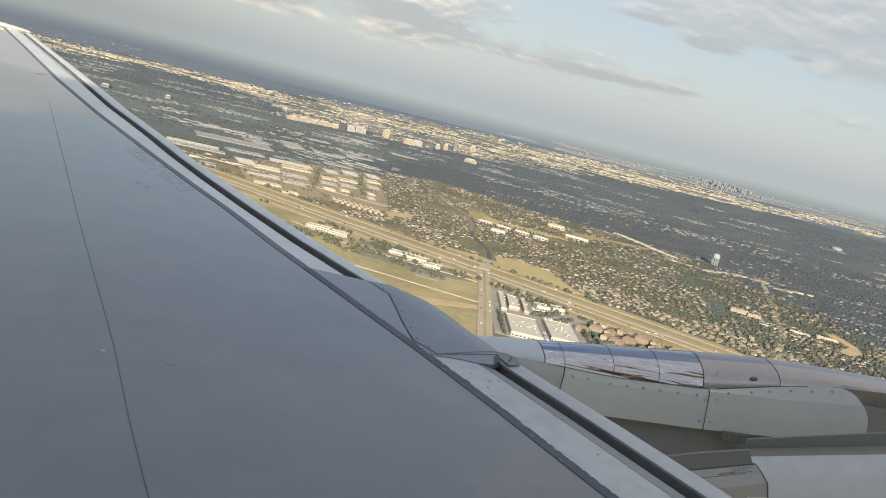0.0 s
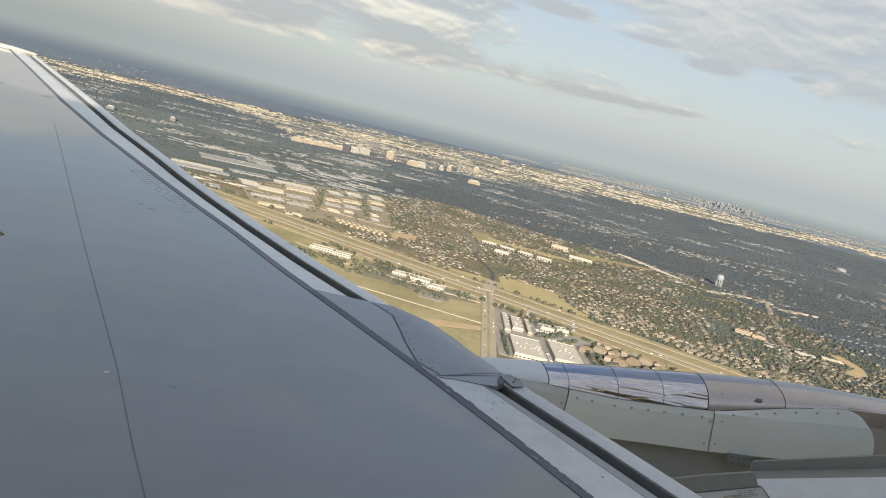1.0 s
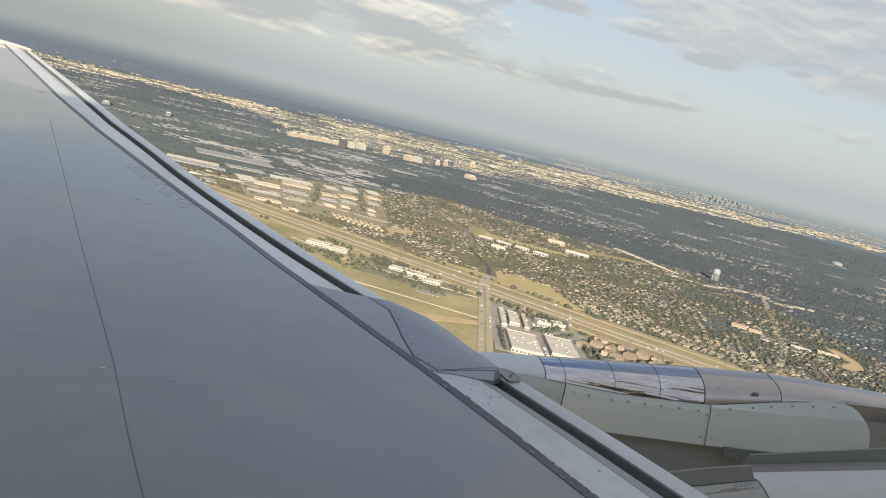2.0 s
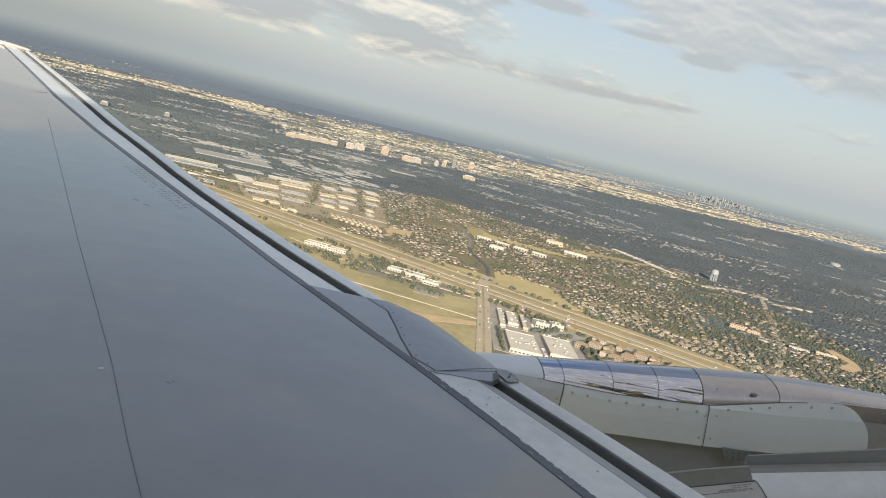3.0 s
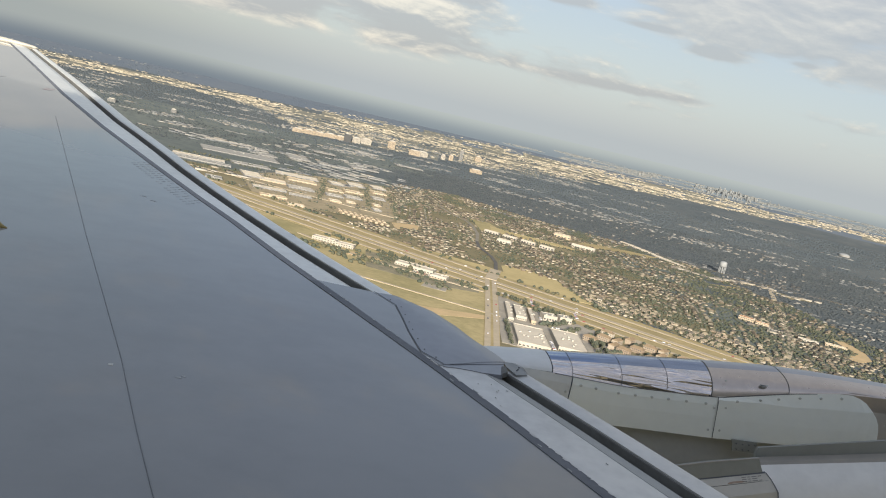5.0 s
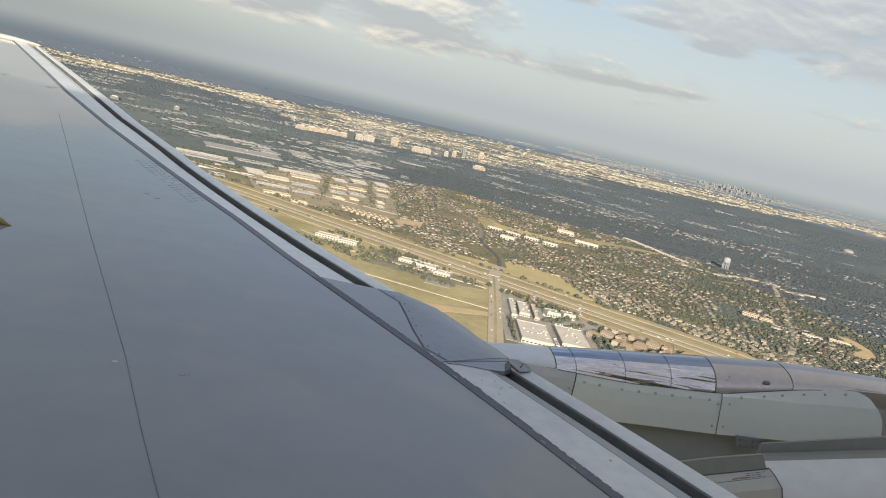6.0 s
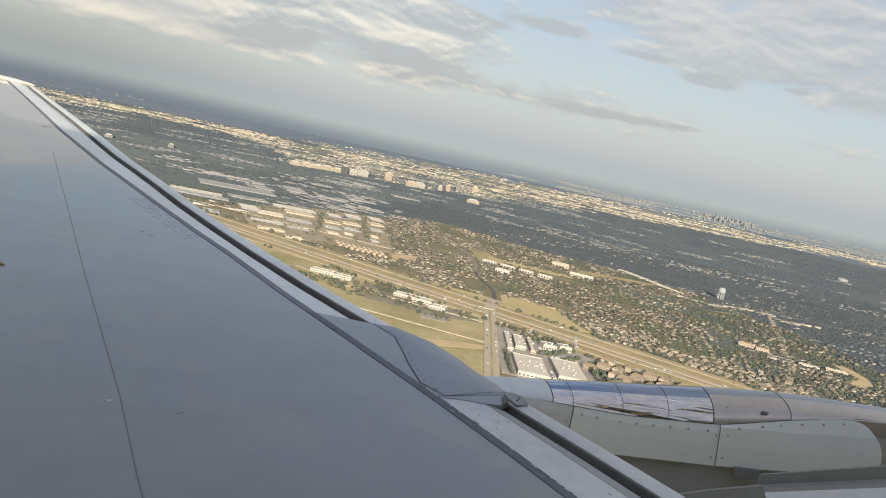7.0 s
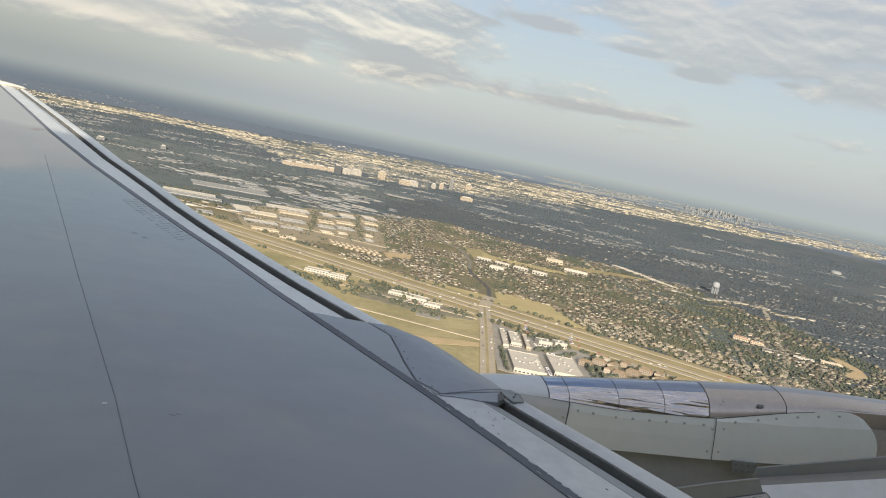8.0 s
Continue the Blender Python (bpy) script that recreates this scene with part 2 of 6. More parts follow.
ASPHALT = material("asphalt", (0.150, 0.146, 0.138), (0.115, 0.112, 0.108), 0.05, 0.9, coords="World")
STREET = material("street_concrete", (0.30, 0.275, 0.225), (0.24, 0.22, 0.185), 0.06, 0.9, coords="World")
CONCRETE = material("concrete_road", (0.50, 0.42, 0.305), (0.42, 0.36, 0.265), 0.06, 0.9, coords="World")
PARKING = material("parking_concrete", (0.42, 0.38, 0.31), (0.31, 0.285, 0.245), 0.05, 0.9, coords="World")
LEAF = material("tree_leaves", (0.95, 0.95, 0.95), (0.65, 0.7, 0.65), 0.15, 0.9, island=1.0, coords="World",
                tones=[(0.098, 0.108, 0.085), (0.112, 0.118, 0.088), (0.089, 0.103, 0.084), (0.133, 0.128, 0.090), (0.099, 0.108, 0.084)])
# Haze painted in: leaf tones turn bluer and paler the farther off.
LEAF_FAR = material("haze_blue_woods", (0.95, 0.95, 0.95), (0.76, 0.78, 0.80), 0.02, 0.95, island=1.0, coords="World",
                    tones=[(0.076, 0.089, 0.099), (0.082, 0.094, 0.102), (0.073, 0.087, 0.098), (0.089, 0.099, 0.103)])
LEAF_RISE = material("haze_blue_hill_woods", (0.95, 0.95, 0.95), (0.75, 0.77, 0.8), 0.01, 0.95, island=1.0, coords="World",
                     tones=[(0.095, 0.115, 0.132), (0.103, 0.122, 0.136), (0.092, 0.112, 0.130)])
LEAF_EDGE = material("haze_pale_horizon_woods", (0.95, 0.95, 0.95), (0.78, 0.8, 0.83), 0.008, 0.95, island=1.0, coords="World",
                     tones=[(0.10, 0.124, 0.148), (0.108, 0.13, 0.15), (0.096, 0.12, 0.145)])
BARK = material("bark", (0.12, 0.09, 0.065), (0.08, 0.06, 0.045), 2.0, 0.9)
HOUSE_WALL = material("house_walls", (1, 1, 1), (0.85, 0.85, 0.85), 0.2, 0.85, island=1.0, coords="World",
                      tones=[(0.228, 0.202, 0.153), (0.286, 0.252, 0.198), (0.187, 0.153, 0.123), (0.346, 0.312, 0.247), (0.163, 0.138, 0.109), (0.445, 0.406, 0.336)])
HOUSE_ROOF = material("shingle_roofs", (1, 1, 1), (0.8, 0.8, 0.8), 0.3, 0.9, island=1.0, coords="World",
                      tones=[(0.130, 0.115, 0.089), (0.186, 0.153, 0.112), (0.100, 0.092, 0.078), (0.270, 0.225, 0.163), (0.167, 0.154, 0.128), (0.372, 0.326, 0.242), (0.132, 0.121, 0.104)])
FLAT_ROOF = material("flat_roof_buildings", (1, 1, 1), (0.85, 0.85, 0.85), 0.05, 0.8, island=1.0, coords="World",
                     tones=[(0.338, 0.310, 0.254), (0.254, 0.235, 0.197), (0.414, 0.385, 0.329), (0.207, 0.188, 0.164), (0.291, 0.259, 0.207), (0.376, 0.348, 0.301)])
# the far town's band of sunlight is put into golden roof tones
TOWN_ROOF = material("sun_toned_town_roofs", (1, 1, 1), (0.85, 0.85, 0.85), 0.05, 0.8, island=1.0, coords="World",
                     tones=[(0.421, 0.380, 0.292), (0.302, 0.276, 0.216), (0.540, 0.491, 0.389), (0.238, 0.224, 0.184), (0.367, 0.324, 0.244), (0.200, 0.191, 0.164)])
# dulled, cooler roof tones stand in for distance haze and cloud shade
MUTED_ROOF = material("haze_muted_roofs", (1, 1, 1), (0.85, 0.85, 0.85), 0.05, 0.85, island=1.0, coords="World",
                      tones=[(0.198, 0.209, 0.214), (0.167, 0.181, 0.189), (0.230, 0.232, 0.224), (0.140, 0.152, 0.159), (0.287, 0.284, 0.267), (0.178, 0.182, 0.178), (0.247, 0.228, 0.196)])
# haze is put into these roof tones, close to the backdrop's colour
HAZY_ROOF = material("hazy_roofs", (1, 1, 1), (0.85, 0.85, 0.85), 0.05, 0.8, island=1.0, coords="World",
                     tones=[(0.185, 0.195, 0.195), (0.165, 0.18, 0.185), (0.21, 0.212, 0.20), (0.155, 0.172, 0.18)])
HOMES = material("roofs_between_trees", (1, 1, 1), (0.85, 0.85, 0.85), 0.05, 0.85, island=1.0, coords="World", tones=[(0.144, 0.140, 0.131), (0.108, 0.106, 0.101), (0.180, 0.176, 0.162), (0.090, 0.090, 0.086), (0.270, 0.261, 0.243)])
WHITE_ROOF = material("white_membrane_roof", (0.66, 0.59, 0.475), (0.56, 0.50, 0.405), 0.05, 0.7, coords="World")
GREY_ROOF = material("grey_membrane_roof", (0.40, 0.385, 0.345), (0.33, 0.32, 0.29), 0.05, 0.8, coords="World")
CREAM_ROOF = material("cream_membrane_roof", (0.80, 0.70, 0.535), (0.70, 0.61, 0.47), 0.05, 0.7, coords="World")
PALE_GRAVEL = material("pale_gravel_roof", (0.58, 0.525, 0.43), (0.49, 0.445, 0.37), 0.05, 0.8, coords="World")
TAN_MEMBRANE = material("tan_membrane_roof", (0.64, 0.53, 0.37), (0.55, 0.455, 0.32), 0.05, 0.8, coords="World")
TAN_WALL = material("tan_wall", (0.42, 0.35, 0.26), (0.36, 0.30, 0.22), 0.08, 0.8, coords="World")
PALE_WALL = material("pale_wall", (0.42, 0.39, 0.335), (0.36, 0.335, 0.29), 0.08, 0.8, coords="World")
# wall grey dulled to stand in for shade
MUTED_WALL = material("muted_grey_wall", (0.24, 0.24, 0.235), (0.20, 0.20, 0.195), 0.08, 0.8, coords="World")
DARK_GLASS = material("dark_window_glass", (0.05, 0.055, 0.06), (0.07, 0.075, 0.08), 0.5, 0.15)
# skyline facades paled and blued to paint in haze
TOWER_WALLS = material("tower_facades", (1, 1, 1), (0.85, 0.85, 0.85), 0.05, 0.7, island=1.0, coords="World",
                       tones=[(0.135, 0.155, 0.17), (0.155, 0.173, 0.186), (0.142, 0.16, 0.175), (0.17, 0.185, 0.195), (0.24, 0.24, 0.23)])
TAN_ROOF = material("tan_shingle_roof", (0.27, 0.205, 0.135), (0.22, 0.17, 0.115), 0.4, 0.9, coords="World")
RED_ROOF = material("red_tile_roof", (0.42, 0.16, 0.10), (0.34, 0.14, 0.09), 0.2, 0.85, coords="World")
TANK_WHITE = material("tank_white_paint", (0.29, 0.305, 0.315), (0.25, 0.265, 0.275), 0.1, 0.5, coords="World")
CAR_PAINT = material("car_paint", (1, 1, 1), (0.95, 0.95, 0.95), 1.0, 0.3, tones=[(0.75, 0.75, 0.75), (0.08, 0.08, 0.09), (0.4, 0.4, 0.42), (0.3, 0.05, 0.05), (0.6, 0.6, 0.62)])


# ---------------------------------------------------------------- mesh helpers
def mesh_object(name, verts, faces, mats, slots=None, smooth=False):
    me = bpy.data.meshes.new(name)
    me.from_pydata([tuple(v) for v in verts], [], faces)
    for m in mats if isinstance(mats, (list, tuple)) else [mats]:
        me.materials.append(m)
    if slots is not None:
        me.polygons.foreach_set("material_index", np.asarray(slots, dtype=np.int32))
    if smooth:
        me.polygons.foreach_set("use_smooth", np.ones(len(me.polygons), dtype=bool))
    me.update()
    return new(name, me)


def part(name, bm, mat, parent, label="", smooth=False):
    """Links a bmesh as one mesh object under a thing or a part."""
    me = bpy.data.meshes.new(name)
    bmesh.ops.recalc_face_normals(bm, faces=bm.faces[:])
    bm.to_mesh(me)
    bm.free()
    me.materials.append(mat)
    if smooth:
        me.polygons.foreach_set("use_smooth", np.ones(len(me.polygons), dtype=bool))
    ob = new(name, me)
    ob.parent = parent
    return tagged(ob, label)


def loft(sections, closed=False, capped=False):
    """A skin through cross sections that all have the same number of points."""
    bm = bmesh.new()
    rows = [[bm.verts.new(p) for p in s] for s in sections]
    count = len(rows[0])
    for a, b in zip(rows, rows[1:]):
        for i in range(count if closed else count - 1):
            j = (i + 1) % count
            bm.faces.new((a[i], a[j], b[j], b[i]))
    if capped:
        bm.faces.new(rows[0])
        bm.faces.new(rows[-1])
    return bm


def slab(points, thick, way=Vector((0, 0, 1))):
    """A plate with the outline of points, its top face on them."""
    bm = bmesh.new()
    top = [bm.verts.new(p) for p in points]
    low = [bm.verts.new(Vector(p) - way * thick) for p in points]
    bm.faces.new(top)
    bm.faces.new(low[::-1])
    for i in range(len(top)):
        j = (i + 1) % len(top)
        bm.faces.new((top[i], low[i], low[j], top[j]))
    return bm


def box(x0, x1, y0, y1, z0, z1, bevel=0.0):
    bm = bmesh.new()
    bmesh.ops.create_cube(bm, size=1.0, matrix=Matrix.Translation(((x0 + x1) / 2, (y0 + y1) / 2, (z0 + z1) / 2)) @ Matrix.Diagonal((x1 - x0, y1 - y0, z1 - z0, 1)))
    if bevel:
        bmesh.ops.bevel(bm, geom=bm.edges[:], offset=bevel, segments=2, affect="EDGES")
    return bm


def empty(name, at=(0, 0, 0), turn=0.0):
    ob = new(name)
    ob.matrix_world = pose(*at, 0, 0, turn)
    return ob


# ---------------------------------------------------------------- terrain
RISE_FROM, RISE_TO, RISE = 2800.0, 4960.0, 218.0


def terrain(x, y):
    s = np.clip((np.hypot(x, y) - RISE_FROM) / (RISE_TO - RISE_FROM), 0, 1)
    return RISE * s ** 1.3


def town_reach(bearing):
    """Nearest and farthest reach of the far town by bearing."""
    return (np.interp(bearing, [-17, -11, -5, -2, 1, 5, 10, 14, 19, 24, 29, 34], [3880, 3990, 3900, 3530, 3550, 3590, 3720, 3900, 4050, 4130, 4240, 4310]),
            np.interp(bearing, [-17, -10, -3, 0, 4, 9, 14, 24, 29, 34], [4200, 4200, 4200, 4340, 4380, 4440, 4475, 4475, 4475, 4475]))


def build_ground():
    radii = [0, 200, 600] + list(np.linspace(800, 2800, 51)) + list(np.linspace(2860, 4480, 36))
    turns = np.linspace(0, 2 * math.pi, 289)[:-1]
    verts, faces = [], []
    for r in radii:
        for a in turns:
            x, y = r * math.sin(a), r * math.cos(a)
            verts.append((x, y, float(terrain(x, y))))
    n = len(turns)
    for i in range(len(radii) - 1):
        for j in range(n):
            k = (j + 1) % n
            faces.append((i * n + j, (i + 1) * n + j, (i + 1) * n + k, i * n + k) if i else (j, n + j, n + k))
    mid = np.array([np.mean([verts[q][:2] for q in f], 0) for f in faces])
    x, y, r = mid[:, 0], mid[:, 1], np.hypot(mid[:, 0], mid[:, 1])
    wooded = ~in_suburb(x, y) & ~open_ground(x, y) & (to_uv(x, y)[1] > 70) & ((x > 250) | (y > 2500))
    # darker ground under the right-hand houses paints in cloud shade
    wooded |= in_suburb(x, y) & (x > 860)
    green = (in_suburb(x, y) & (x > 700) & (x <= 860)) | ((x + 130 * np.sin(y * 0.011) + 60 * np.sin(y * 0.037) < 200) & (y > 2250) & (r < 3500))
    bearing = np.degrees(np.arctan2(x, y))
    first, last = town_reach(bearing)
    town = (np.abs(bearing - 9) < 32) & (r > first + 40 + 50 * np.sin(bearing * 3.1)) & (r < last - 60 + 40 * np.sin(bearing * 4.7)) & (np.sin(bearing * 1.9 + r * 0.011) + np.sin(r * 0.031 - bearing) > -0.5)
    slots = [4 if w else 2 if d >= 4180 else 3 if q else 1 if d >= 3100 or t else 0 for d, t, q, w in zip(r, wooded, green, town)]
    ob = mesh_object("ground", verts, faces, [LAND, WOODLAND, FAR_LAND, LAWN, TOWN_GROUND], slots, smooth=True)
    return tagged(ob, "wide plain of dry scrub and soil rising to the horizon", "ground", kind="structure")


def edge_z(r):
    """Height of the glowing backdrop ring beyond the plain's edge."""
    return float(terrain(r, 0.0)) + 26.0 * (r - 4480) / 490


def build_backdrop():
    """Glowing ring from plain's edge to horizon, haze painted up to the sky's colour."""
    mat = bpy.data.materials.new("glowing_haze_backdrop")
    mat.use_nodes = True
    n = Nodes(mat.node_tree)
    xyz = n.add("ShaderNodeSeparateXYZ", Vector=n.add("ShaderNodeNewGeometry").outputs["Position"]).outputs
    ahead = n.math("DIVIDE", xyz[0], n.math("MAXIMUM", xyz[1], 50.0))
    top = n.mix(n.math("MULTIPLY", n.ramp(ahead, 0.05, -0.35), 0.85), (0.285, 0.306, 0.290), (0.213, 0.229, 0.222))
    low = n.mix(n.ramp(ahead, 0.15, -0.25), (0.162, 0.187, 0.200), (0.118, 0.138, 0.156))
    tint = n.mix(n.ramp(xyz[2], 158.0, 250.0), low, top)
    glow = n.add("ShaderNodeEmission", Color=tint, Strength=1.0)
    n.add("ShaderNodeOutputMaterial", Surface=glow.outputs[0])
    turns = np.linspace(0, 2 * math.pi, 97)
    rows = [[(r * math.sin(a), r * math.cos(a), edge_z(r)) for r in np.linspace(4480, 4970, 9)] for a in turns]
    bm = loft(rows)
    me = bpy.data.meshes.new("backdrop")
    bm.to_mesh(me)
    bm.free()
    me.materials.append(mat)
    return tagged(new("backdrop", me), "glowing backdrop ring with distant haze painted on", "backdrop", kind="structure")


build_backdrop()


# ================================================================ the airplane
DIHEDRAL = math.tan(radians(3.0))
CAMBER = 0.015  # how far the skin falls towards the rear, by chord


def wing_z(y):
    return ALT - 1.6 + DIHEDRAL * y


SPAN = [-1.5, 2.5, 3.62, 4.23, 4.79, 5.16, 5.75, 6.49, 7.38, 8.1, 9.07, 10.83, 12.98, 16.05, 18.61, 19.2]
SEAL_X = [4.1, 2.0, 1.42, 1.11, 0.81, 0.60, 0.26, -0.17, -0.65, -1.07, -1.61, -2.57, -3.66, -5.10, -6.32, -6.60]


def seal_x(y):
    return float(np.interp(y, SPAN, SEAL_X))


def gap_x(y):
    return float(np.interp(y, [-1.5, 3.85, 4.17, 4.72, 4.97, 6.1, 6.66, 7.49, 8.1, 9.36, 10.53, 11.57, 14.76, 18.75, 19.2], [4.9, 1.85, 1.67, 1.35, 1.19, 0.45, 0.07, -0.42, -0.78, -1.45, -2.02, -2.58, -4.08, -6.01, -6.22]))


def gap_half(y):
    return float(np.interp(y, [3, 5, 6.1, 19], [0.055, 0.045, 0.045, 0.03]))


def trail_x(y):
    return float(np.interp(y, [-1.5, 6.5, 19.2], [-5.2, -5.4, -8.4]))


def steps(a, b, n):
    return [a + (b - a) * i / n for i in range(n + 1)]


airplane = tagged(empty("airplane", (0, 0, ALT)), "grey and white jet airliner in level flight, seen along its wing", "airplane")


def plane_part(name, bm, mat, parent=None, label="", smooth=False):
    """A part in world coordinates, hung under the airplane."""
    bm.transform(Matrix.Translation((0, 0, -ALT)))
    return part(name, bm, mat, parent or airplane, label, smooth)


def build_wing():
    def section(y):
        z, f, a = wing_z(y), seal_x(y), trail_x(y)
        c = f - a
        top = [(f - c * q, y, z - CAMBER * c * q * q) for q in (0, 0.004, *[k / 20 for k in range(1, 20)], 0.996, 1.0)]
        low = [(f - c * q, y, z - CAMBER * c * q * q - d * c) for q, d in ((1.0, 0.003), (0.6, 0.06), (0.25, 0.10), (0.0, 0.08))]
        return top + low
    wing = plane_part("wing", loft([section(y) for y in SPAN[:1] + steps(0.5, 18.9, 46) + SPAN[-1:]], True, True), WING_GREY, None, "smooth grey painted upper wing skin with faint stains", True)
    # dark seal strip along the front of the skin
    ys = sorted(set(SPAN[1:] + [3.0, 4.0, 6.1, 10.0, 13.0, 17.0]))
    inner, outer = [y for y in ys if y <= 6.1], [y for y in ys if y >= 6.1]
    w = lambda y: float(np.interp(y, [3, 6, 9, 19], [0.055, 0.05, 0.045, 0.03]))
    for run, ink, look_of in ((inner, SEAL_DARK, "dark sealant strip"), (outer, SEAL_PALE, "pale lilac-grey sealant strip")):
        plane_part("seal_strip", loft([[(seal_x(y) - w(y), y, wing_z(y) - 0.01), (seal_x(y) - w(y), y, wing_z(y) + 0.004),
                                        (seal_x(y) + 0.02, y, wing_z(y) + 0.004), (seal_x(y) + 0.02, y, wing_z(y) - 0.01)] for y in run], True, True), ink, wing, look_of)

    def nose(y):
        x, g, z = seal_x(y) + 0.02, gap_x(y) - gap_half(y), wing_z(y)
        d = g - x
        return [(x, y, z - 0.002), (x + d * 0.66, y, z - 0.002), (x + d * 0.71, y, z - 0.005), (g, y, z - 0.032), (g - 0.03, y, z - 0.12), (g - 0.10, y, z - 0.26), (x, y, z - 0.30)]

    def slat(y, s=1.0):
        g, z, o = gap_x(y) + gap_half(y), wing_z(y), float(np.interp(y, [3, 5, 6.2, 9, 13, 19], [0.24, 0.20, 0.20, 0.18, 0.20, 0.12]))
        top = [(g + o * q, y, z - 0.012 + 0.012 * math.sin(q * 2.2) - 0.035 * q ** 4) for q in (0, 0.15, 0.3, 0.45, 0.6, 0.72, 0.82, 0.9, 0.96, 1.0)]
        return top + [(g + o * 1.025, y, z - 0.06), (g + o * 1.03, y, z - 0.09), (g + o * 0.8, y, z - 0.2), (g + 0.02, y, z - 0.24), (g + 0.01, y, z - 0.1)]

    for a, b, n in ((-1.5, 5.04, 10), (6.12, 18.9, 16)):
        plane_part("leading_edge", loft([nose(y) for y in steps(a, b, n)], True, True), SLAT_METAL if a < 0 else SLAT_OUTER, wing, "worn bare metal leading edge")
        plane_part("slat", loft([slat(y) for y in steps(a, b, n)], True, True), SLAT_METAL if a < 0 else SLAT_OUTER, wing, "extended metal slat with a slot floor painted dark as shade behind it")
        # strip added so that the slot's back reads as shaded
        plane_part("slot_cove", loft([[(gap_x(y) + gap_half(y) - 0.012, y, wing_z(y) - 0.02), (gap_x(y) + gap_half(y) - 0.003, y, wing_z(y) - 0.018), (gap_x(y) + gap_half(y) - 0.003, y, wing_z(y) - 0.3), (gap_x(y) + gap_half(y) - 0.012, y, wing_z(y) - 0.3)] for y in steps(a, b, n)], True, True), SLOT_SHADE_AND_TYRE, wing, "strip on the slat back painted dark as shade")
        for y in [q for q in (3.25, 3.55, 3.95, 4.35, 4.75, 6.6, 7.6, 8.9, 10.4, 12.4, 14.6, 16.8) if a < q < b]:
            plane_part("slat_track", box(gap_x(y) - 0.06, gap_x(y) + 0.10, y - 0.02, y + 0.02, wing_z(y) - 0.13, wing_z(y) - 0.085, 0.004), RECESS, wing, "grey slat track")
        if a < 0:
            lip = lambda y: (seal_x(y) + 0.02, gap_x(y) - gap_half(y))
            # shade where the nose bends down is painted as a darker strip
            plane_part("slot_lip", loft([[(p + (q - p) * 0.70, y, wing_z(y) - 0.002), (q + 0.001, y, wing_z(y) - 0.029), (q + 0.001, y, wing_z(y) - 0.036), (p + (q - p) * 0.70, y, wing_z(y) - 0.008)] for y in steps(a, b, n) for p, q in (lip(y),)], True, True), LIP_SHADE_CHIP_GREY, wing, "lip before the slot with its shade painted grey")
        plane_part("slot_floor", loft([[(gap_x(y) - 0.12, y, wing_z(y) - 0.16), (gap_x(y) + 0.12, y, wing_z(y) - 0.16), (gap_x(y) + 0.12, y, wing_z(y) - 0.2), (gap_x(y) - 0.12, y, wing_z(y) - 0.2)] for y in steps(a, b, n)], True, True), SLOT_SHADE_AND_TYRE, wing, "slot floor painted dark as shade")
    # rear spar joint line
    ly = [2.6, 2.99, 3.42, 4.12, 4.93, 6.10, 7.53, 9.18, 10.86]
    lx = [-0.21, -0.35, -0.50, -0.73, -1.02, -1.44, -1.94, -2.52, -3.11]

    def skin_z(x, y):
        c = seal_x(y) - trail_x(y)
        q = (seal_x(y) - x) / c
        return wing_z(y) - CAMBER * c * float(min(max(q, 0.0), 1.0) ** 2)
    rows = []
    for x, y in zip(lx, ly):
        rows.append([(x - 0.0014, y, skin_z(x, y) + 0.003), (x + 0.0014, y, skin_z(x, y) + 0.003), (x + 0.0014, y, skin_z(x, y) - 0.01), (x - 0.0014, y, skin_z(x, y) - 0.01)])
    plane_part("joint_line", loft(rows, True, True), JOINT_GREY, wing, "thin dark skin joint")

    # unreadable stencilled lines
    marks = random.Random(12)
    for row in range(21):
        for k in range(3):
            if marks.random() < 0.14:
                continue
            y = 7.66 + row * 0.066 + (2 - k) * 0.07
            x, l, w = seal_x(y) - 0.115 - k * 0.075, marks.uniform(0.55, 1.0), marks.uniform(0.5, 1.0)
            bar = [(x, y), (x + 0.030 * l, y + 0.056 * l), (x + 0.030 * l - 0.016 * w, y + 0.056 * l + 0.014 * w), (x - 0.016 * w, y + 0.014 * w)]
            plane_part("stencil", slab([(a, b, skin_z(a, b) + 0.0012) for a, b in bar], 0.003), STENCIL, wing)
    for x, y, m, s in ((-3.95, 13.0, RED_MARK, 0.10), (-4.7, 13.3, STENCIL, 0.10)):
        plane_part("stencil", slab([(a, b, skin_z(a, b) + 0.002) for a, b in ((x, y), (x + s, y), (x + s, y + 0.22), (x, y + 0.22))], 0.006), m, wing)
    for x, y in ((-0.765, 4.03),):
        plane_part("paint_chip", slab([(a, b, skin_z(a, b) + 0.0012) for a, b in ((x, y), (x + 0.018, y + 0.006), (x + 0.014, y + 0.03), (x - 0.006, y + 0.02))], 0.003), WHITE_PAINT, wing)
    for x, y, l in ((-0.478, 4.028, 0.03), (-0.455, 4.05, 0.02), (-1.44, 7.62, 0.05), (-1.34, 7.52, 0.05)):  # short scratches
        plane_part("scratch", slab([(a, b, skin_z(a, b) + 0.0012) for a, b in ((x, y), (x + l, y - l * 0.1), (x + l * 0.8, y + 0.016), (x + l * 0.1, y + 0.012))], 0.003), LIP_SHADE_CHIP_GREY, wing)
    # yellow fitting that stands on the skin
    def fitting(x, half, high):
        z = skin_z(x, 5.90)
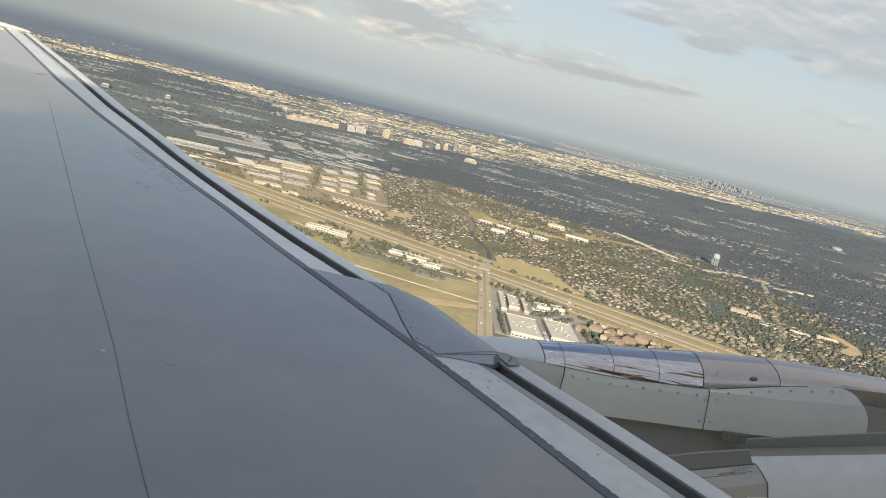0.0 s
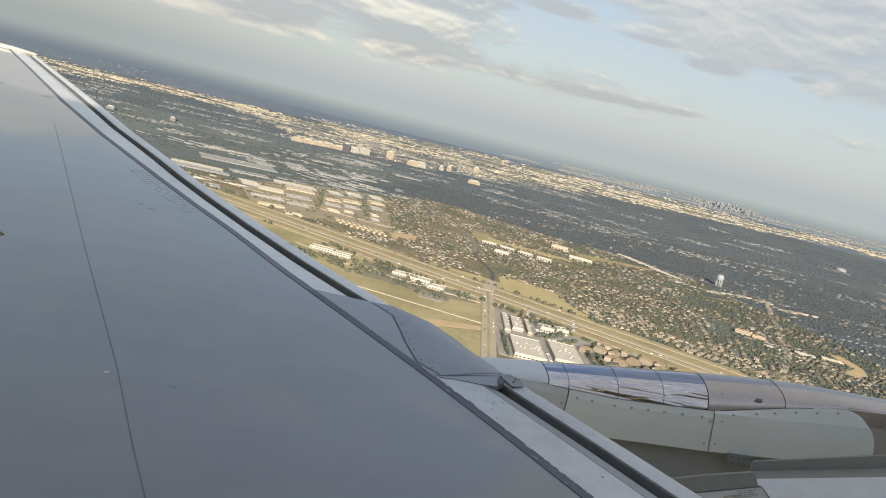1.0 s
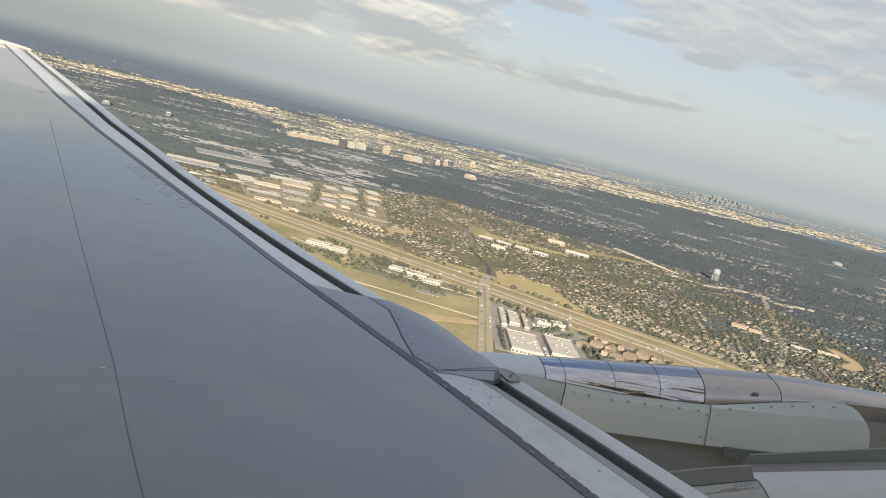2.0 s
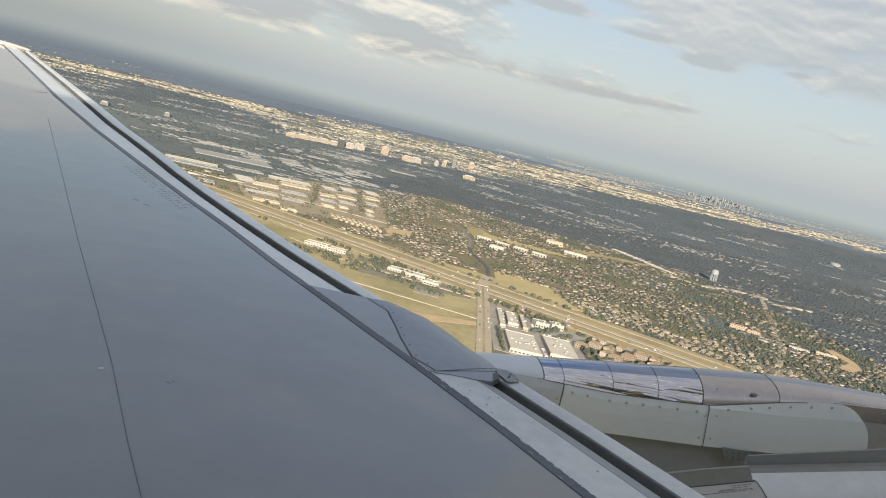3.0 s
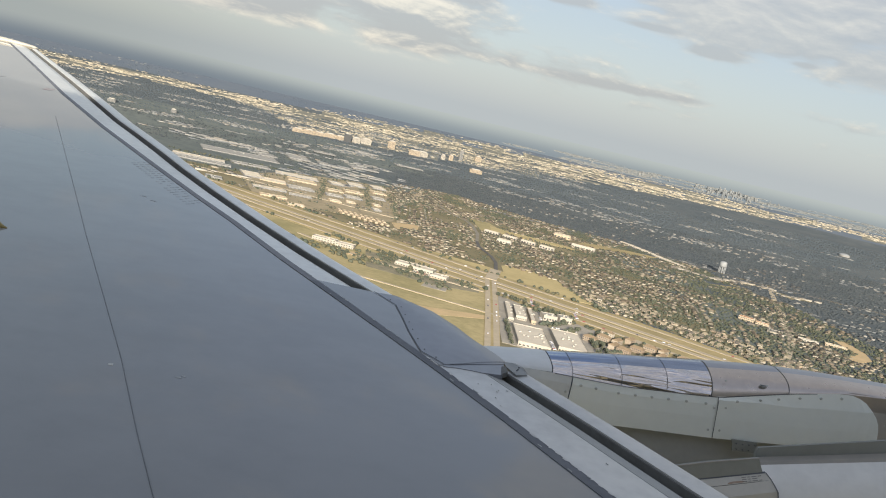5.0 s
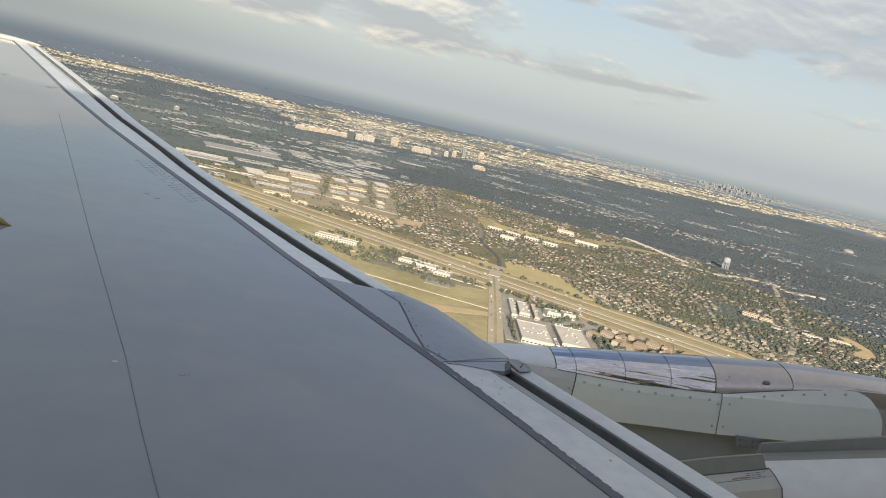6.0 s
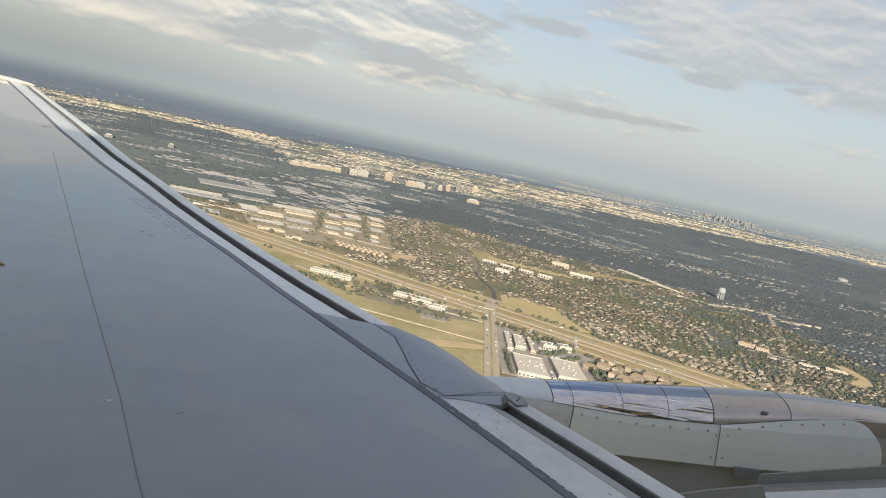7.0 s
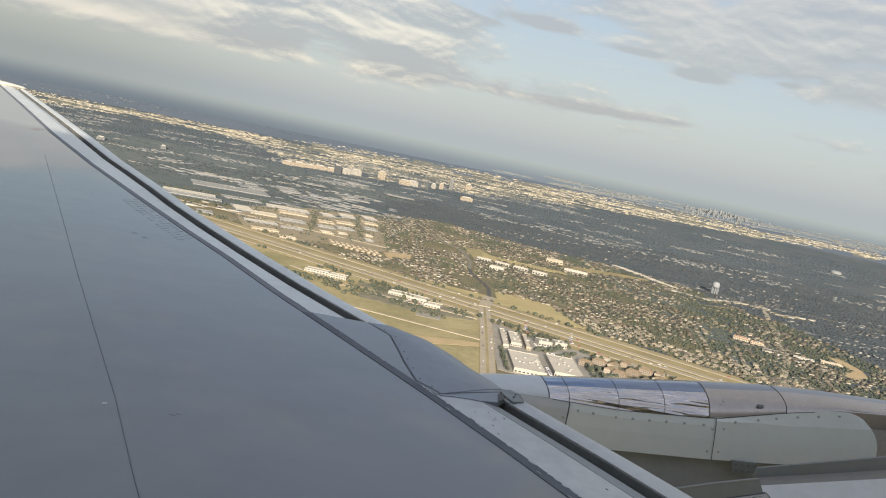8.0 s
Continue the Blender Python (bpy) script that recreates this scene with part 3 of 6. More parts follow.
        return [(x, 5.90 - half, z - 0.004), (x, 5.90 - half, z + high * 0.45), (x, 5.90 - half * 0.45, z + high), (x, 5.90 + half * 0.45, z + high), (x, 5.90 + half, z + high * 0.45), (x, 5.90 + half, z - 0.004)]
    anchor = plane_part("anchor_fitting", loft([fitting(*q) for q in ((-1.862, 0.008, 0.005), (-1.885, 0.014, 0.014), (-1.915, 0.022, 0.034), (-1.95, 0.028, 0.045), (-2.06, 0.030, 0.048), (-2.10, 0.022, 0.036), (-2.14, 0.012, 0.012))], True, True), ANCHOR_YELLOW, wing, "yellow painted anchor fitting on the wing", True)
    r = random.Random(8)
    for k in range(7):  # chipped edge of the sealant
        y = r.uniform(3.4, 4.9) if k < 6 else r.uniform(5.3, 6.4)
        x, w, l = seal_x(y) + r.choice((-0.045, 0.02)) + r.uniform(-0.012, 0.012), r.uniform(0.004, 0.010), r.uniform(0.015, 0.05)
        chip = [(x, y), (x + w, y + l * 0.2), (x + w * 0.6 - l * 0.45, y + l), (x - w * 0.5 - l * 0.3, y + l * 0.7)]
        plane_part("paint_chip", slab([(a, b, wing_z(b) + 0.006) for a, b in chip], 0.004), LIP_SHADE_CHIP_GREY, wing)
    for k in range(44):  # ragged paint where the sealant meets the bare metal
        y = r.uniform(3.2, 4.95) if k < 34 else r.uniform(5.2, 6.3)
        x, l = seal_x(y) + 0.018, r.uniform(0.01, 0.06)
        w = r.uniform(0.004, 0.013)
        chip = [(x + 0.004, y), (x + 0.003 - l * 0.53, y + l), (x - w - l * 0.35, y + l * 0.7), (x - w * 0.8 - l * 0.12, y + l * 0.2)]
        plane_part("paint_chip", slab([(a, b, wing_z(b) + 0.0055) for a, b in chip], 0.003), SCUFF_PALE if k < 34 else LIP_SHADE_CHIP_GREY, wing)
    for k in range(20):  # scuffs and pits on the bare metal
        y = r.uniform(3.3, 4.95)
        on_slat = k % 2
        x = gap_x(y) + gap_half(y) + r.uniform(0.03, 0.13) if on_slat else r.uniform(seal_x(y) + 0.05, gap_x(y) - 0.18)
        z = -0.005 if on_slat else 0.0015
        l, w = r.uniform(0.004, 0.016), r.uniform(0.002, 0.004)
        mark = [(x, y), (x + w, y + l * 0.15), (x + w * 0.7 - l * 0.52, y + l), (x - w * 0.6 - l * 0.40, y + l * 0.8)]
        plane_part("scuff", slab([(a, b, wing_z(b) + z) for a, b in mark], 0.003), SCUFF_PALE if k % 3 else SCUFF_DARK, wing)
    # cream tip fairing
    rows = []
    for i, q in enumerate((0.0, 0.25, 0.5, 0.75, 1.0)):
        y = 18.85 + 0.55 * q
        s = math.sqrt(max(0.02, 1 - (q * 0.98) ** 2))
        c, z = -6.9 - 0.25 * q, wing_z(y) + 0.02
        rows.append([(c + 1.0 * s * math.cos(t), y, z + 0.055 * s * math.sin(t)) for t in np.linspace(0, 2 * math.pi, 17)[:-1]])
    plane_part("wing_tip", loft(rows, True, True), TIP_CREAM, wing, "cream wing tip fairing", True)
    return wing


wing = build_wing()


def build_pylon():
    pylon_z = lambda x, row: ALT + float(np.interp(x, [0.9, 1.3, 1.6, 2.06, 2.7, 3.2, 3.6, 4.2, 6.0], row))
    low = [-1.85, -1.78, -1.72, -1.68, -1.64, -1.59, -1.56, -1.53, -1.50]
    seam = [-1.47, -1.43, -1.42, -1.42, -1.37, -1.245, -1.17, -1.14, -1.14]
    spine = [-1.47, -1.40, -1.36, -1.295, -1.21, -1.15, -1.125, -1.11, -1.10]
    Y0, YM = 5.5, 5.78

    def cap(x, ya=Y0):
        """Rounded top of the strut from the near seam over the spine to the far side."""
        s, t = pylon_z(x, seam), pylon_z(x, spine)
        pts = []
        for q in np.linspace(0, 1, 9):
            a = q * math.pi / 2
            pts.append((x, ya + (YM - ya) * (1 - math.cos(a)), s + (t - s) * math.sin(a)))
        return pts + [(x, YM + 0.18, t - 0.04), (x, YM + 0.30, t - 0.16), (x, YM + 0.32, t - 0.6)]

    def side(x):
        """Nearly upright side below the seam, its top edge rolled in a little."""
        s, l = pylon_z(x, seam), pylon_z(x, low)
        return [(x, Y0 - 0.003, s), (x, Y0 - 0.014, s - 0.05), (x, Y0 - 0.018, s * 0.5 + l * 0.5), (x, Y0 - 0.016, l), (x, Y0 + 0.08, l)]

    def door(x):
        """Side of the forward door: an upper band turned to the sky above a crease."""
        s = min(pylon_z(x, seam), ALT + float(np.interp(x, [3.5, 3.589, 3.65, 3.70, 3.756, 3.79, 3.815, 3.83, 3.84], [-1.17, -1.182, -1.195, -1.216, -1.259, -1.292, -1.33, -1.375, -1.44])))
        c = min(s - 0.006, ALT + float(np.interp(x, [2.70, 2.961, 3.198, 3.424, 3.62, 3.756, 3.85], [-1.385, -1.35, -1.334, -1.301, -1.282, -1.268, -1.26])))
        l, o = pylon_z(x, low), 0.016 + 0.085 * (s - c)
        return [(x, Y0 - 0.004, s), (x, Y0 - o, c), (x, Y0 - o - 0.003, c * 0.5 + l * 0.5), (x, Y0 - o, l), (x, Y0 + 0.08, l)]

    def slanted(row):
        """The joint between panel and door leans back towards its top."""
        z0, z1 = row[3][2], row[0][2]
        return [(x - 0.027 * (z - z0) / (z1 - z0), y, z) for x, y, z in row]

    pylon = plane_part("pylon", loft([cap(x) for x in steps(0.9, 1.60, 5)]), PYLON_PALE, None, "pale painted engine pylon fairing", True)
    plane_part("pylon_side", loft([side(x) for x in steps(0.9, 1.735, 4)]), PYLON_PALE, pylon)
    edges = [1.605, 1.735, 2.06, 2.36, 2.655]
    for a, b in zip(edges, edges[1:]):
        plane_part("polished_panel", loft([cap(x)[:6] for x in steps(a + 0.0008, b - 0.0008, 4)]), POLISHED, pylon, "mirror-polished metal panel reflecting clouds", True)
        plane_part("stripe_panel", loft([cap(x)[5:] for x in steps(a + 0.0008, b - 0.0008, 4)]), BLUE_SHEEN, pylon, "panel top tinted blue as a sky reflection", True)
    for a, b in ((2.662, 3.16), (3.166, 6.0)):
        plane_part("brushed_panel", loft([cap(x)[:7] for x in steps(a, b, 8)]), BRUSHED, pylon, "dull brushed metal panel", True)
        plane_part("stripe_panel", loft([cap(x)[6:] for x in steps(a, b, 8)]), GREY_SHEEN, pylon, "dull panel top tinted blue-grey as a sky reflection", True)
    plane_part("side_panel", loft([side(x) for x in steps(1.740, 2.66, 5)] + [slanted(side(2.7295))]), COWL_GREEN, pylon, "grey-green painted access panel")
    # forward door with a rounded front end
    rows = [slanted(door(2.7295))] + [door(x) for x in [2.76, 2.85, 2.98, 3.1, 3.2, 3.3, 3.4, 3.5, 3.589, 3.65, 3.70, 3.756, 3.79, 3.815, 3.83, 3.84]]
    plane_part("side_panel", loft(rows), COWL_GREEN, pylon, "grey-green door with a rounded end")
    plane_part("brushed_panel", loft([[(x, Y0 + 0.004, pylon_z(x, seam) + 0.003), (x, Y0 - 0.006, pylon_z(x, seam) - 0.10)] for x in steps(3.3, 6.0, 9)]), BRUSHED, pylon, "dull brushed metal side")
    plane_part("lower_panel", loft([[(x, Y0 - 0.006, pylon_z(x, seam) - 0.10), (x, Y0 - 0.006, pylon_z(x, low) - 0.05)] for x in steps(3.3, 6.0, 9)]), DULL_SIDE, pylon, "dull grey metal lower side")
    plane_part("recess", loft([[(x, Y0 + 0.06, pylon_z(x, low) + 0.02), (x, Y0 + 0.06, ALT - 2.4)] for x in steps(1.2, 6.0, 8)]), RECESS, pylon, "shadowed strut side")
    for x in (1.605, 1.735, 2.06, 2.36, 2.658, 3.163):
        plane_part("panel_gap", loft([[(x + d, p[1] - 0.003, p[2] + 0.003) for p in cap(x)[:10]] for d in (-0.001, 0.001)]), SEAL_DARK, pylon)
    for x, slant in ((1.738, 0.0), (2.729, -0.027)):
        run = [(x + slant * q, (1 - q) * pylon_z(x, low) + q * pylon_z(x, seam)) for q in (0, 0.5, 0.85, 1.0)]
        plane_part("panel_gap", loft([[(a + d, Y0 - 0.024 + 0.012 * (i == 3), z) for i, (a, z) in enumerate(run)] for d in (-0.0018, 0.0018)]), SEAL_DARK, pylon)
    xs = steps(1.62, 3.35, 14)
    plane_part("panel_gap", loft([[(x, Y0 - 0.009, pylon_z(x, seam) - 0.002), (x, Y0 - 0.009, pylon_z(x, seam) + 0.002)] for x in xs]), SEAL_DARK, pylon)

    def disc(x, z, r, y=Y0 - 0.017):
        bm = bmesh.new()
        bmesh.ops.create_cone(bm, cap_ends=True, segments=10, radius1=r, radius2=r * 0.8, depth=0.008, matrix=Matrix.Translation((x, y, z)) @ Matrix.Rotation(radians(90), 4, "X"))
        plane_part("fastener", bm, STEEL, pylon)
    for x in (1.80, 1.90, 2.05, 2.16, 2.27, 2.38, 2.50, 2.63, 2.83, 2.98, 3.10, 3.24, 3.38, 3.52):
        z = pylon_z(x, seam) - (0.045 if x < 2.73 else 0.03)
        near = door(x)
        disc(x, z, 0.0095, Y0 - 0.017 if x < 2.73 else near[0][1] + (near[1][1] - near[0][1]) * (near[0][2] - z) / max(near[0][2] - near[1][2], 0.03) - 0.003)
    for x, q in ((1.712, 0.35), (1.712, 0.6), (1.77, 0.8), (1.70, 0.85), (2.69, 0.25), (2.69, 0.8), (2.765, 0.25), (2.765, 0.8)):
        disc(x, pylon_z(x, seam) * (1 - q) + pylon_z(x, low) * q, 0.009)
    for x, dz in ((2.74, 0.10), (2.75, 0.03), (3.02, 0.05), (3.28, 0.03)):
        disc(x, pylon_z(x, seam) + dz, 0.006, Y0 + 0.03)
    r = random.Random(2)
    for k in range(16):
        x = 3.87 + 0.055 * (k % 4) + r.uniform(-0.008, 0.008)
        disc(x, pylon_z(x, seam) - 0.03 - 0.05 * (k // 4), 0.005, Y0 - 0.007)
    plane_part("latch", box(2.965, 3.010, Y0 + 0.006, Y0 + 0.03, pylon_z(3.0, seam) + 0.038, pylon_z(3.0, seam) + 0.060, 0.006), PLATE_GREY, pylon, "small flush latch")
    return pylon


pylon = build_pylon()


def build_nacelle():
    top = lambda x: ALT - 1.529 + (x - 2.853) * 0.2485  # upper edge of the ledge
    low = lambda x: ALT - 1.591 + (x - 2.872) * 0.220  # its lower edge
    crown = lambda x: ALT - 1.612 + (x - 2.893) * 0.215  # where the cowl begins

    def cowl(x):
        z = crown(x)
        return [(x, 5.07, z + 0.01), (x, 5.05, z), (x, 4.97, z - 0.03), (x, 4.88, z - 0.10), (x, 4.80, z - 0.25), (x, 4.76, z - 0.5), (x, 4.80, z - 1.0)]
    nacelle = plane_part("engine_nacelle", loft([cowl(x) for x in steps(2.80, 7.0, 10)]), COWL_WHITE, None, "pale grey painted engine cowl", True)
    plane_part("cowl_ledge", loft([[(x, 5.13, top(x)), (x, 5.12, top(x) - 0.004), (x, 5.12, low(x)), (x, 5.15, low(x)), (x, 5.15, top(x) - 0.02)] for x in steps(2.853, 7.0, 6)], True, True), LEDGE_GREY, nacelle, "grey ledge along the cowl edge")
    plane_part("cowl_shelf", loft([[(x, 5.119, low(x) + 0.003), (x, 5.07, low(x) - 0.008), (x, 5.055, crown(x) + 0.002), (x, 5.14, crown(x) - 0.06)] for x in steps(2.86, 7.0, 6)], True, True), SHELF_GREY, nacelle, "warm grey shelf below the ledge")
    plate = [(2.857, -1.614), (3.028, -1.606), (3.048, -1.676), (2.877, -1.686)]
    plane_part("hinge_plate", slab([(x, 5.462, ALT + z) for x, z in plate], 0.012, Vector((0, -1, 0))), LEDGE_GREY, nacelle, "riveted hinge plate")
    for k in range(8):
        x, z = 2.885 + 0.042 * (k % 4) + 0.009 * (k // 4), ALT - 1.632 + 0.003 * (k % 4) - 0.036 * (k // 4)
        bm = bmesh.new()
        bmesh.ops.create_cone(bm, cap_ends=True, segments=8, radius1=0.0045, radius2=0.004, depth=0.008, matrix=Matrix.Translation((x, 5.448, z)) @ Matrix.Rotation(radians(90), 4, "X"))
        plane_part("fastener", bm, SEAL_DARK, nacelle)
    rear = [(1.95, -1.785), (2.298, -1.68), (2.502, -1.616), (2.782, -1.541)]
    foot = lambda x: ALT - 1.729 + (x - 2.438) * 0.297
    plane_part("rear_fairing", loft([[(x, 5.02, ALT + z - 0.25), (x, 4.99, ALT + z - 0.012), (x, 4.95, ALT + z), (x, 4.944, ALT + z - 0.006), (x + 0.035 * (x > 2.7), 4.93, foot(x + 0.035 * (x > 2.7))), (x, 5.0, foot(x) - 0.02)] for x, z in rear], True, True), LEDGE_GREY, nacelle, "dark grey rear cowl fairing")
    plane_part("fairing_edge", loft([[(x, 4.952, ALT + z + 0.001), (x, 4.944, ALT + z + 0.001), (x, 4.942, ALT + z - 0.004), (x, 4.95, ALT + z - 0.004)] for x, z in rear], True, True), SHELF_GREY, nacelle, "pale edge strip")
    line = lambda x: foot(x) - 0.045 + (x - 2.5) * 0.01
    xs = [1.95, 2.3, 2.6, 2.832]
    ends = [0.0, 0.0, 0.0, 1.0]
    plane_part("rear_panel", loft([[(x, 4.928, foot(x) - 0.003), (x + 0.033 * e, 4.90, line(x + 0.033 * e))] for x, e in zip(xs, ends)]), WHITE_PAINT, nacelle, "pale cowl panel with placards")
    plane_part("rear_panel", loft([[(x + 0.035 * e, 4.899, line(x + 0.035 * e) - 0.003), (x + 0.07 * e, 4.86, line(x + 0.07 * e) - 0.06), (x + 0.11 * e, 4.83, line(x) - 0.2), (x + 0.11 * e, 4.82, line(x) - 0.6)] for x, e in zip(xs, ends)]), WHITE_PAINT, nacelle, "pale lower cowl panel")
    plane_part("panel_gap", loft([[(x + 0.034 * e, 4.905, line(x + 0.034 * e) + 0.001), (x + 0.034 * e, 4.905, line(x + 0.034 * e) - 0.004)] for x, e in zip(xs, ends)]), SEAL_DARK, nacelle)
    plane_part("panel_gap", loft([[(x, 4.936, foot(x) + 0.001), (x, 4.924, foot(x) - 0.005)] for x in xs]), SEAL_DARK, nacelle)
    edge = [(2.832, 4.924, foot(2.832)), (2.866, 4.897, line(2.866)), (2.902, 4.857, line(2.902) - 0.06), (2.942, 4.827, line(2.832) - 0.2)]
    plane_part("panel_gap", loft([[(x - 0.003, y, z) for x, y, z in edge], [(x + 0.004, y, z) for x, y, z in edge]]), SEAL_DARK, nacelle)
    for row in range(3):  # unreadable placard lines
        x = 2.690 + 0.004 * row
        for word in (0.026, 0.016, 0.030, 0.018)[: 4 - row % 2]:
            z = lambda q: foot(q) - 0.012 - row * 0.0105
            y = 4.914 - row * 0.0068
            plane_part("placard", loft([[(x, y, z(x)), (x, y - 0.001, z(x) - 0.003)], [(x + word, y, z(x + word)), (x + word, y - 0.001, z(x + word) - 0.003)]]), PLACARD_INK, nacelle)
            x += word + 0.008
    smear = [(2.615, 0.006), (2.64, 0.012), (2.67, 0.011), (2.70, 0.009), (2.725, 0.003)]
    plane_part("oil_smear", loft([[(x, 4.902, line(x) + 0.003), (x, 4.906, line(x) + 0.003 + h)] for x, h in smear]), BROWN_STAIN, nacelle, "brown oil smear")
    return nacelle


nacelle = build_nacelle()


def build_wing_fairing():
    """The smooth fairing where the pylon wraps over the leading edge."""
    zp = lambda y, d=0.0: wing_z(y) + d
    seam = [(0.45, 6.12), (0.59, 5.90), (0.625, 5.62), (0.65, 5.37), (0.70, 5.05), (0.82, 4.90)]
    back = [(0.02, 6.14), (0.20, 5.90), (0.34, 5.66), (0.48, 5.40), (0.66, 5.08), (0.80, 4.88)]
    nose = [(0.60, 6.14), (0.84, 5.93), (0.97, 5.70), (1.06, 5.48), (1.17, 5.28), (1.22, 5.12)]
    under = [(0.62, 6.16), (0.96, 5.98), (1.12, 5.78), (1.25, 5.58), (1.38, 5.44), (1.34, 5.16)]
    plane_part("fairing_root", loft([[(x, y, zp(y, 0.001)) for x, y in back], [(x, y, zp(y, 0.002)) for x, y in seam]]), WING_GREY, wing)
    rows = [[(x, y, zp(y, 0.003)) for x, y in seam]]
    for q in (0.25, 0.5, 0.75, 1.0):
        rows.append([(a[0] + (b[0] - a[0]) * q, a[1] + (b[1] - a[1]) * q, zp(a[1] + (b[1] - a[1]) * q, 0.003 + 0.018 * math.sin(q * math.pi) * math.sin(k / 5 * math.pi))) for k, (a, b) in enumerate(zip(seam, nose))])
    rows.append([(x, y, zp(y, -0.13)) for x, y in under])
    rows.append([(x + 0.04, y, zp(y, -0.5)) for x, y in under])
    fairing = plane_part("pylon_fairing", loft(rows), FAIRING_GREY, None, "smooth blue-grey fairing over the leading edge", True)
    plane_part("fairing_seam", loft([[(x - 0.0035, y, zp(y, 0.006)) for x, y in seam], [(x + 0.0035, y, zp(y, 0.007)) for x, y in seam]]), SEAL_DARK, fairing)
    low = [(0.813, 4.876), (0.90, 4.943), (1.0, 5.018), (1.081, 5.074), (1.15, 5.118), (1.21, 5.148)]
    heel = [(0.82, 4.868), (0.90, 4.888), (0.98, 4.892), (1.045, 4.888), (1.10, 4.90), (1.160, 4.915)]
    plane_part("fairing_foot", loft([[(x, y + 0.012, zp(y, 0.001)) for x, y in low], [(x, y, zp(y, 0.002)) for x, y in heel], [(x, y + 0.02, zp(y, -0.2)) for x, y in heel]]), FAIRING_GREY, fairing, "grey skin under the fairing's edge")
    plane_part("fairing_seam", loft([[(x, y - 0.002, zp(y, 0.006)) for x, y in low], [(x, y + 0.004, zp(y, 0.006)) for x, y in low]]), SEAL_DARK, fairing)
    plate = [(1.208, 5.07), (1.20, 5.15), (1.265, 5.162), (1.308, 5.106), (1.318, 4.995), (1.247, 4.960)]
    plane_part("slat_end_plate", slab([(x, y, zp(y, 0.004)) for x, y in plate], 0.006), PLATE_GREY, fairing, "mid-grey slat end plate")
    plane_part("fairing_seam", loft([[(x, y, zp(y, 0.007)) for x, y in plate[1:5]], [(x + 0.005, y + 0.005, zp(y, 0.006)) for x, y in plate[1:5]]]), SEAL_DARK, fairing)
    plane_part("slot_stop", slab([(x, y, zp(y, 0.008)) for x, y in ((1.176, 5.052), (1.206, 5.06), (1.199, 4.973), (1.153, 4.912))], 0.03), SLOT_SHADE_AND_TYRE, fairing, "slot end block painted dark as shade")
    for x, y in ((1.262, 5.03), (1.272, 5.05), (1.285, 5.09)):
        bm = bmesh.new()
        bmesh.ops.create_cone(bm, cap_ends=True, segments=8, radius1=0.005, radius2=0.004, depth=0.008, matrix=Matrix.Translation((x, y, zp(y, 0.006))))
        plane_part("fastener", bm, SEAL_DARK, fairing)
    for q in range(1, 9):
        t = q / 9 * 5
        i = int(t)
        a, b, f = seam[i], seam[i + 1], t - i
        x, y = a[0] + (b[0] - a[0]) * f + 0.03, a[1] + (b[1] - a[1]) * f
        bm = bmesh.new()
        bmesh.ops.create_cone(bm, cap_ends=True, segments=8, radius1=0.0045, radius2=0.004, depth=0.004, matrix=Matrix.Translation((x, y, zp(y, 0.008))))
        plane_part("fastener", bm, STENCIL, fairing)
    return fairing


build_wing_fairing()


def build_fuselage():
    """Unseen cabin side and roof round the window, sized to shade the inner wing."""
    R, CY, CZ = 3.10, -3.08, ALT - 0.10
    angles = [-75, -55, -35, -15, -3.0, 6.5, 25, 45, 65, 85, 105, 125, 145, 165, 185, 205, 225, 245, 265]
    xs = [-16, -8, -4, -2, -0.14, 0.14, 2, 4, 8, 16]
    bm = bmesh.new()
    grid = [[bm.verts.new((x, CY + R * math.cos(radians(a)), CZ + R * math.sin(radians(a)))) for a in angles] for x in xs]
    for i in range(len(xs) - 1):
        for j in range(len(angles) - 1):
            if i == 4 and j == 4:
                continue  # the window opening
            bm.faces.new((grid[i][j], grid[i + 1][j], grid[i + 1][j + 1], grid[i][j + 1]))
        bm.faces.new((grid[i][-1], grid[i + 1][-1], grid[i + 1][0], grid[i][0]))
    fuselage = plane_part("fuselage", bm, WHITE_PAINT, None, "white painted cabin skin", True)
    return fuselage


build_fuselage()


# ================================================================ the land
HX, HY = 289.0, 1466.0  # where the crossroad passes the highway
UX, UY, VX, VY = 0.762, -0.6476, 0.6476, 0.762  # along the highway, and across it away from the airplane
rng = np.random.default_rng(7)


def to_uv(x, y):
    return (x - HX) * UX + (y - HY) * UY, (x - HX) * VX + (y - HY) * VY


def to_xy(u, v):
    return HX + u * UX + v * VX, HY + u * UY + v * VY


def setting(ob, label, category):
    return tagged(ob, label, category, kind="structure")


def patch(name, corners, mat, lift, label, category="field", uv=False):
    pts = [to_xy(*c) if uv else c for c in corners]
    bm = slab([(x, y, lift) for x, y in pts], lift + 0.3)
    me = bpy.data.meshes.new(name)
    bm.to_mesh(me)
    bm.free()
    me.materials.append(mat)
    return setting(new(name, me), label, category)


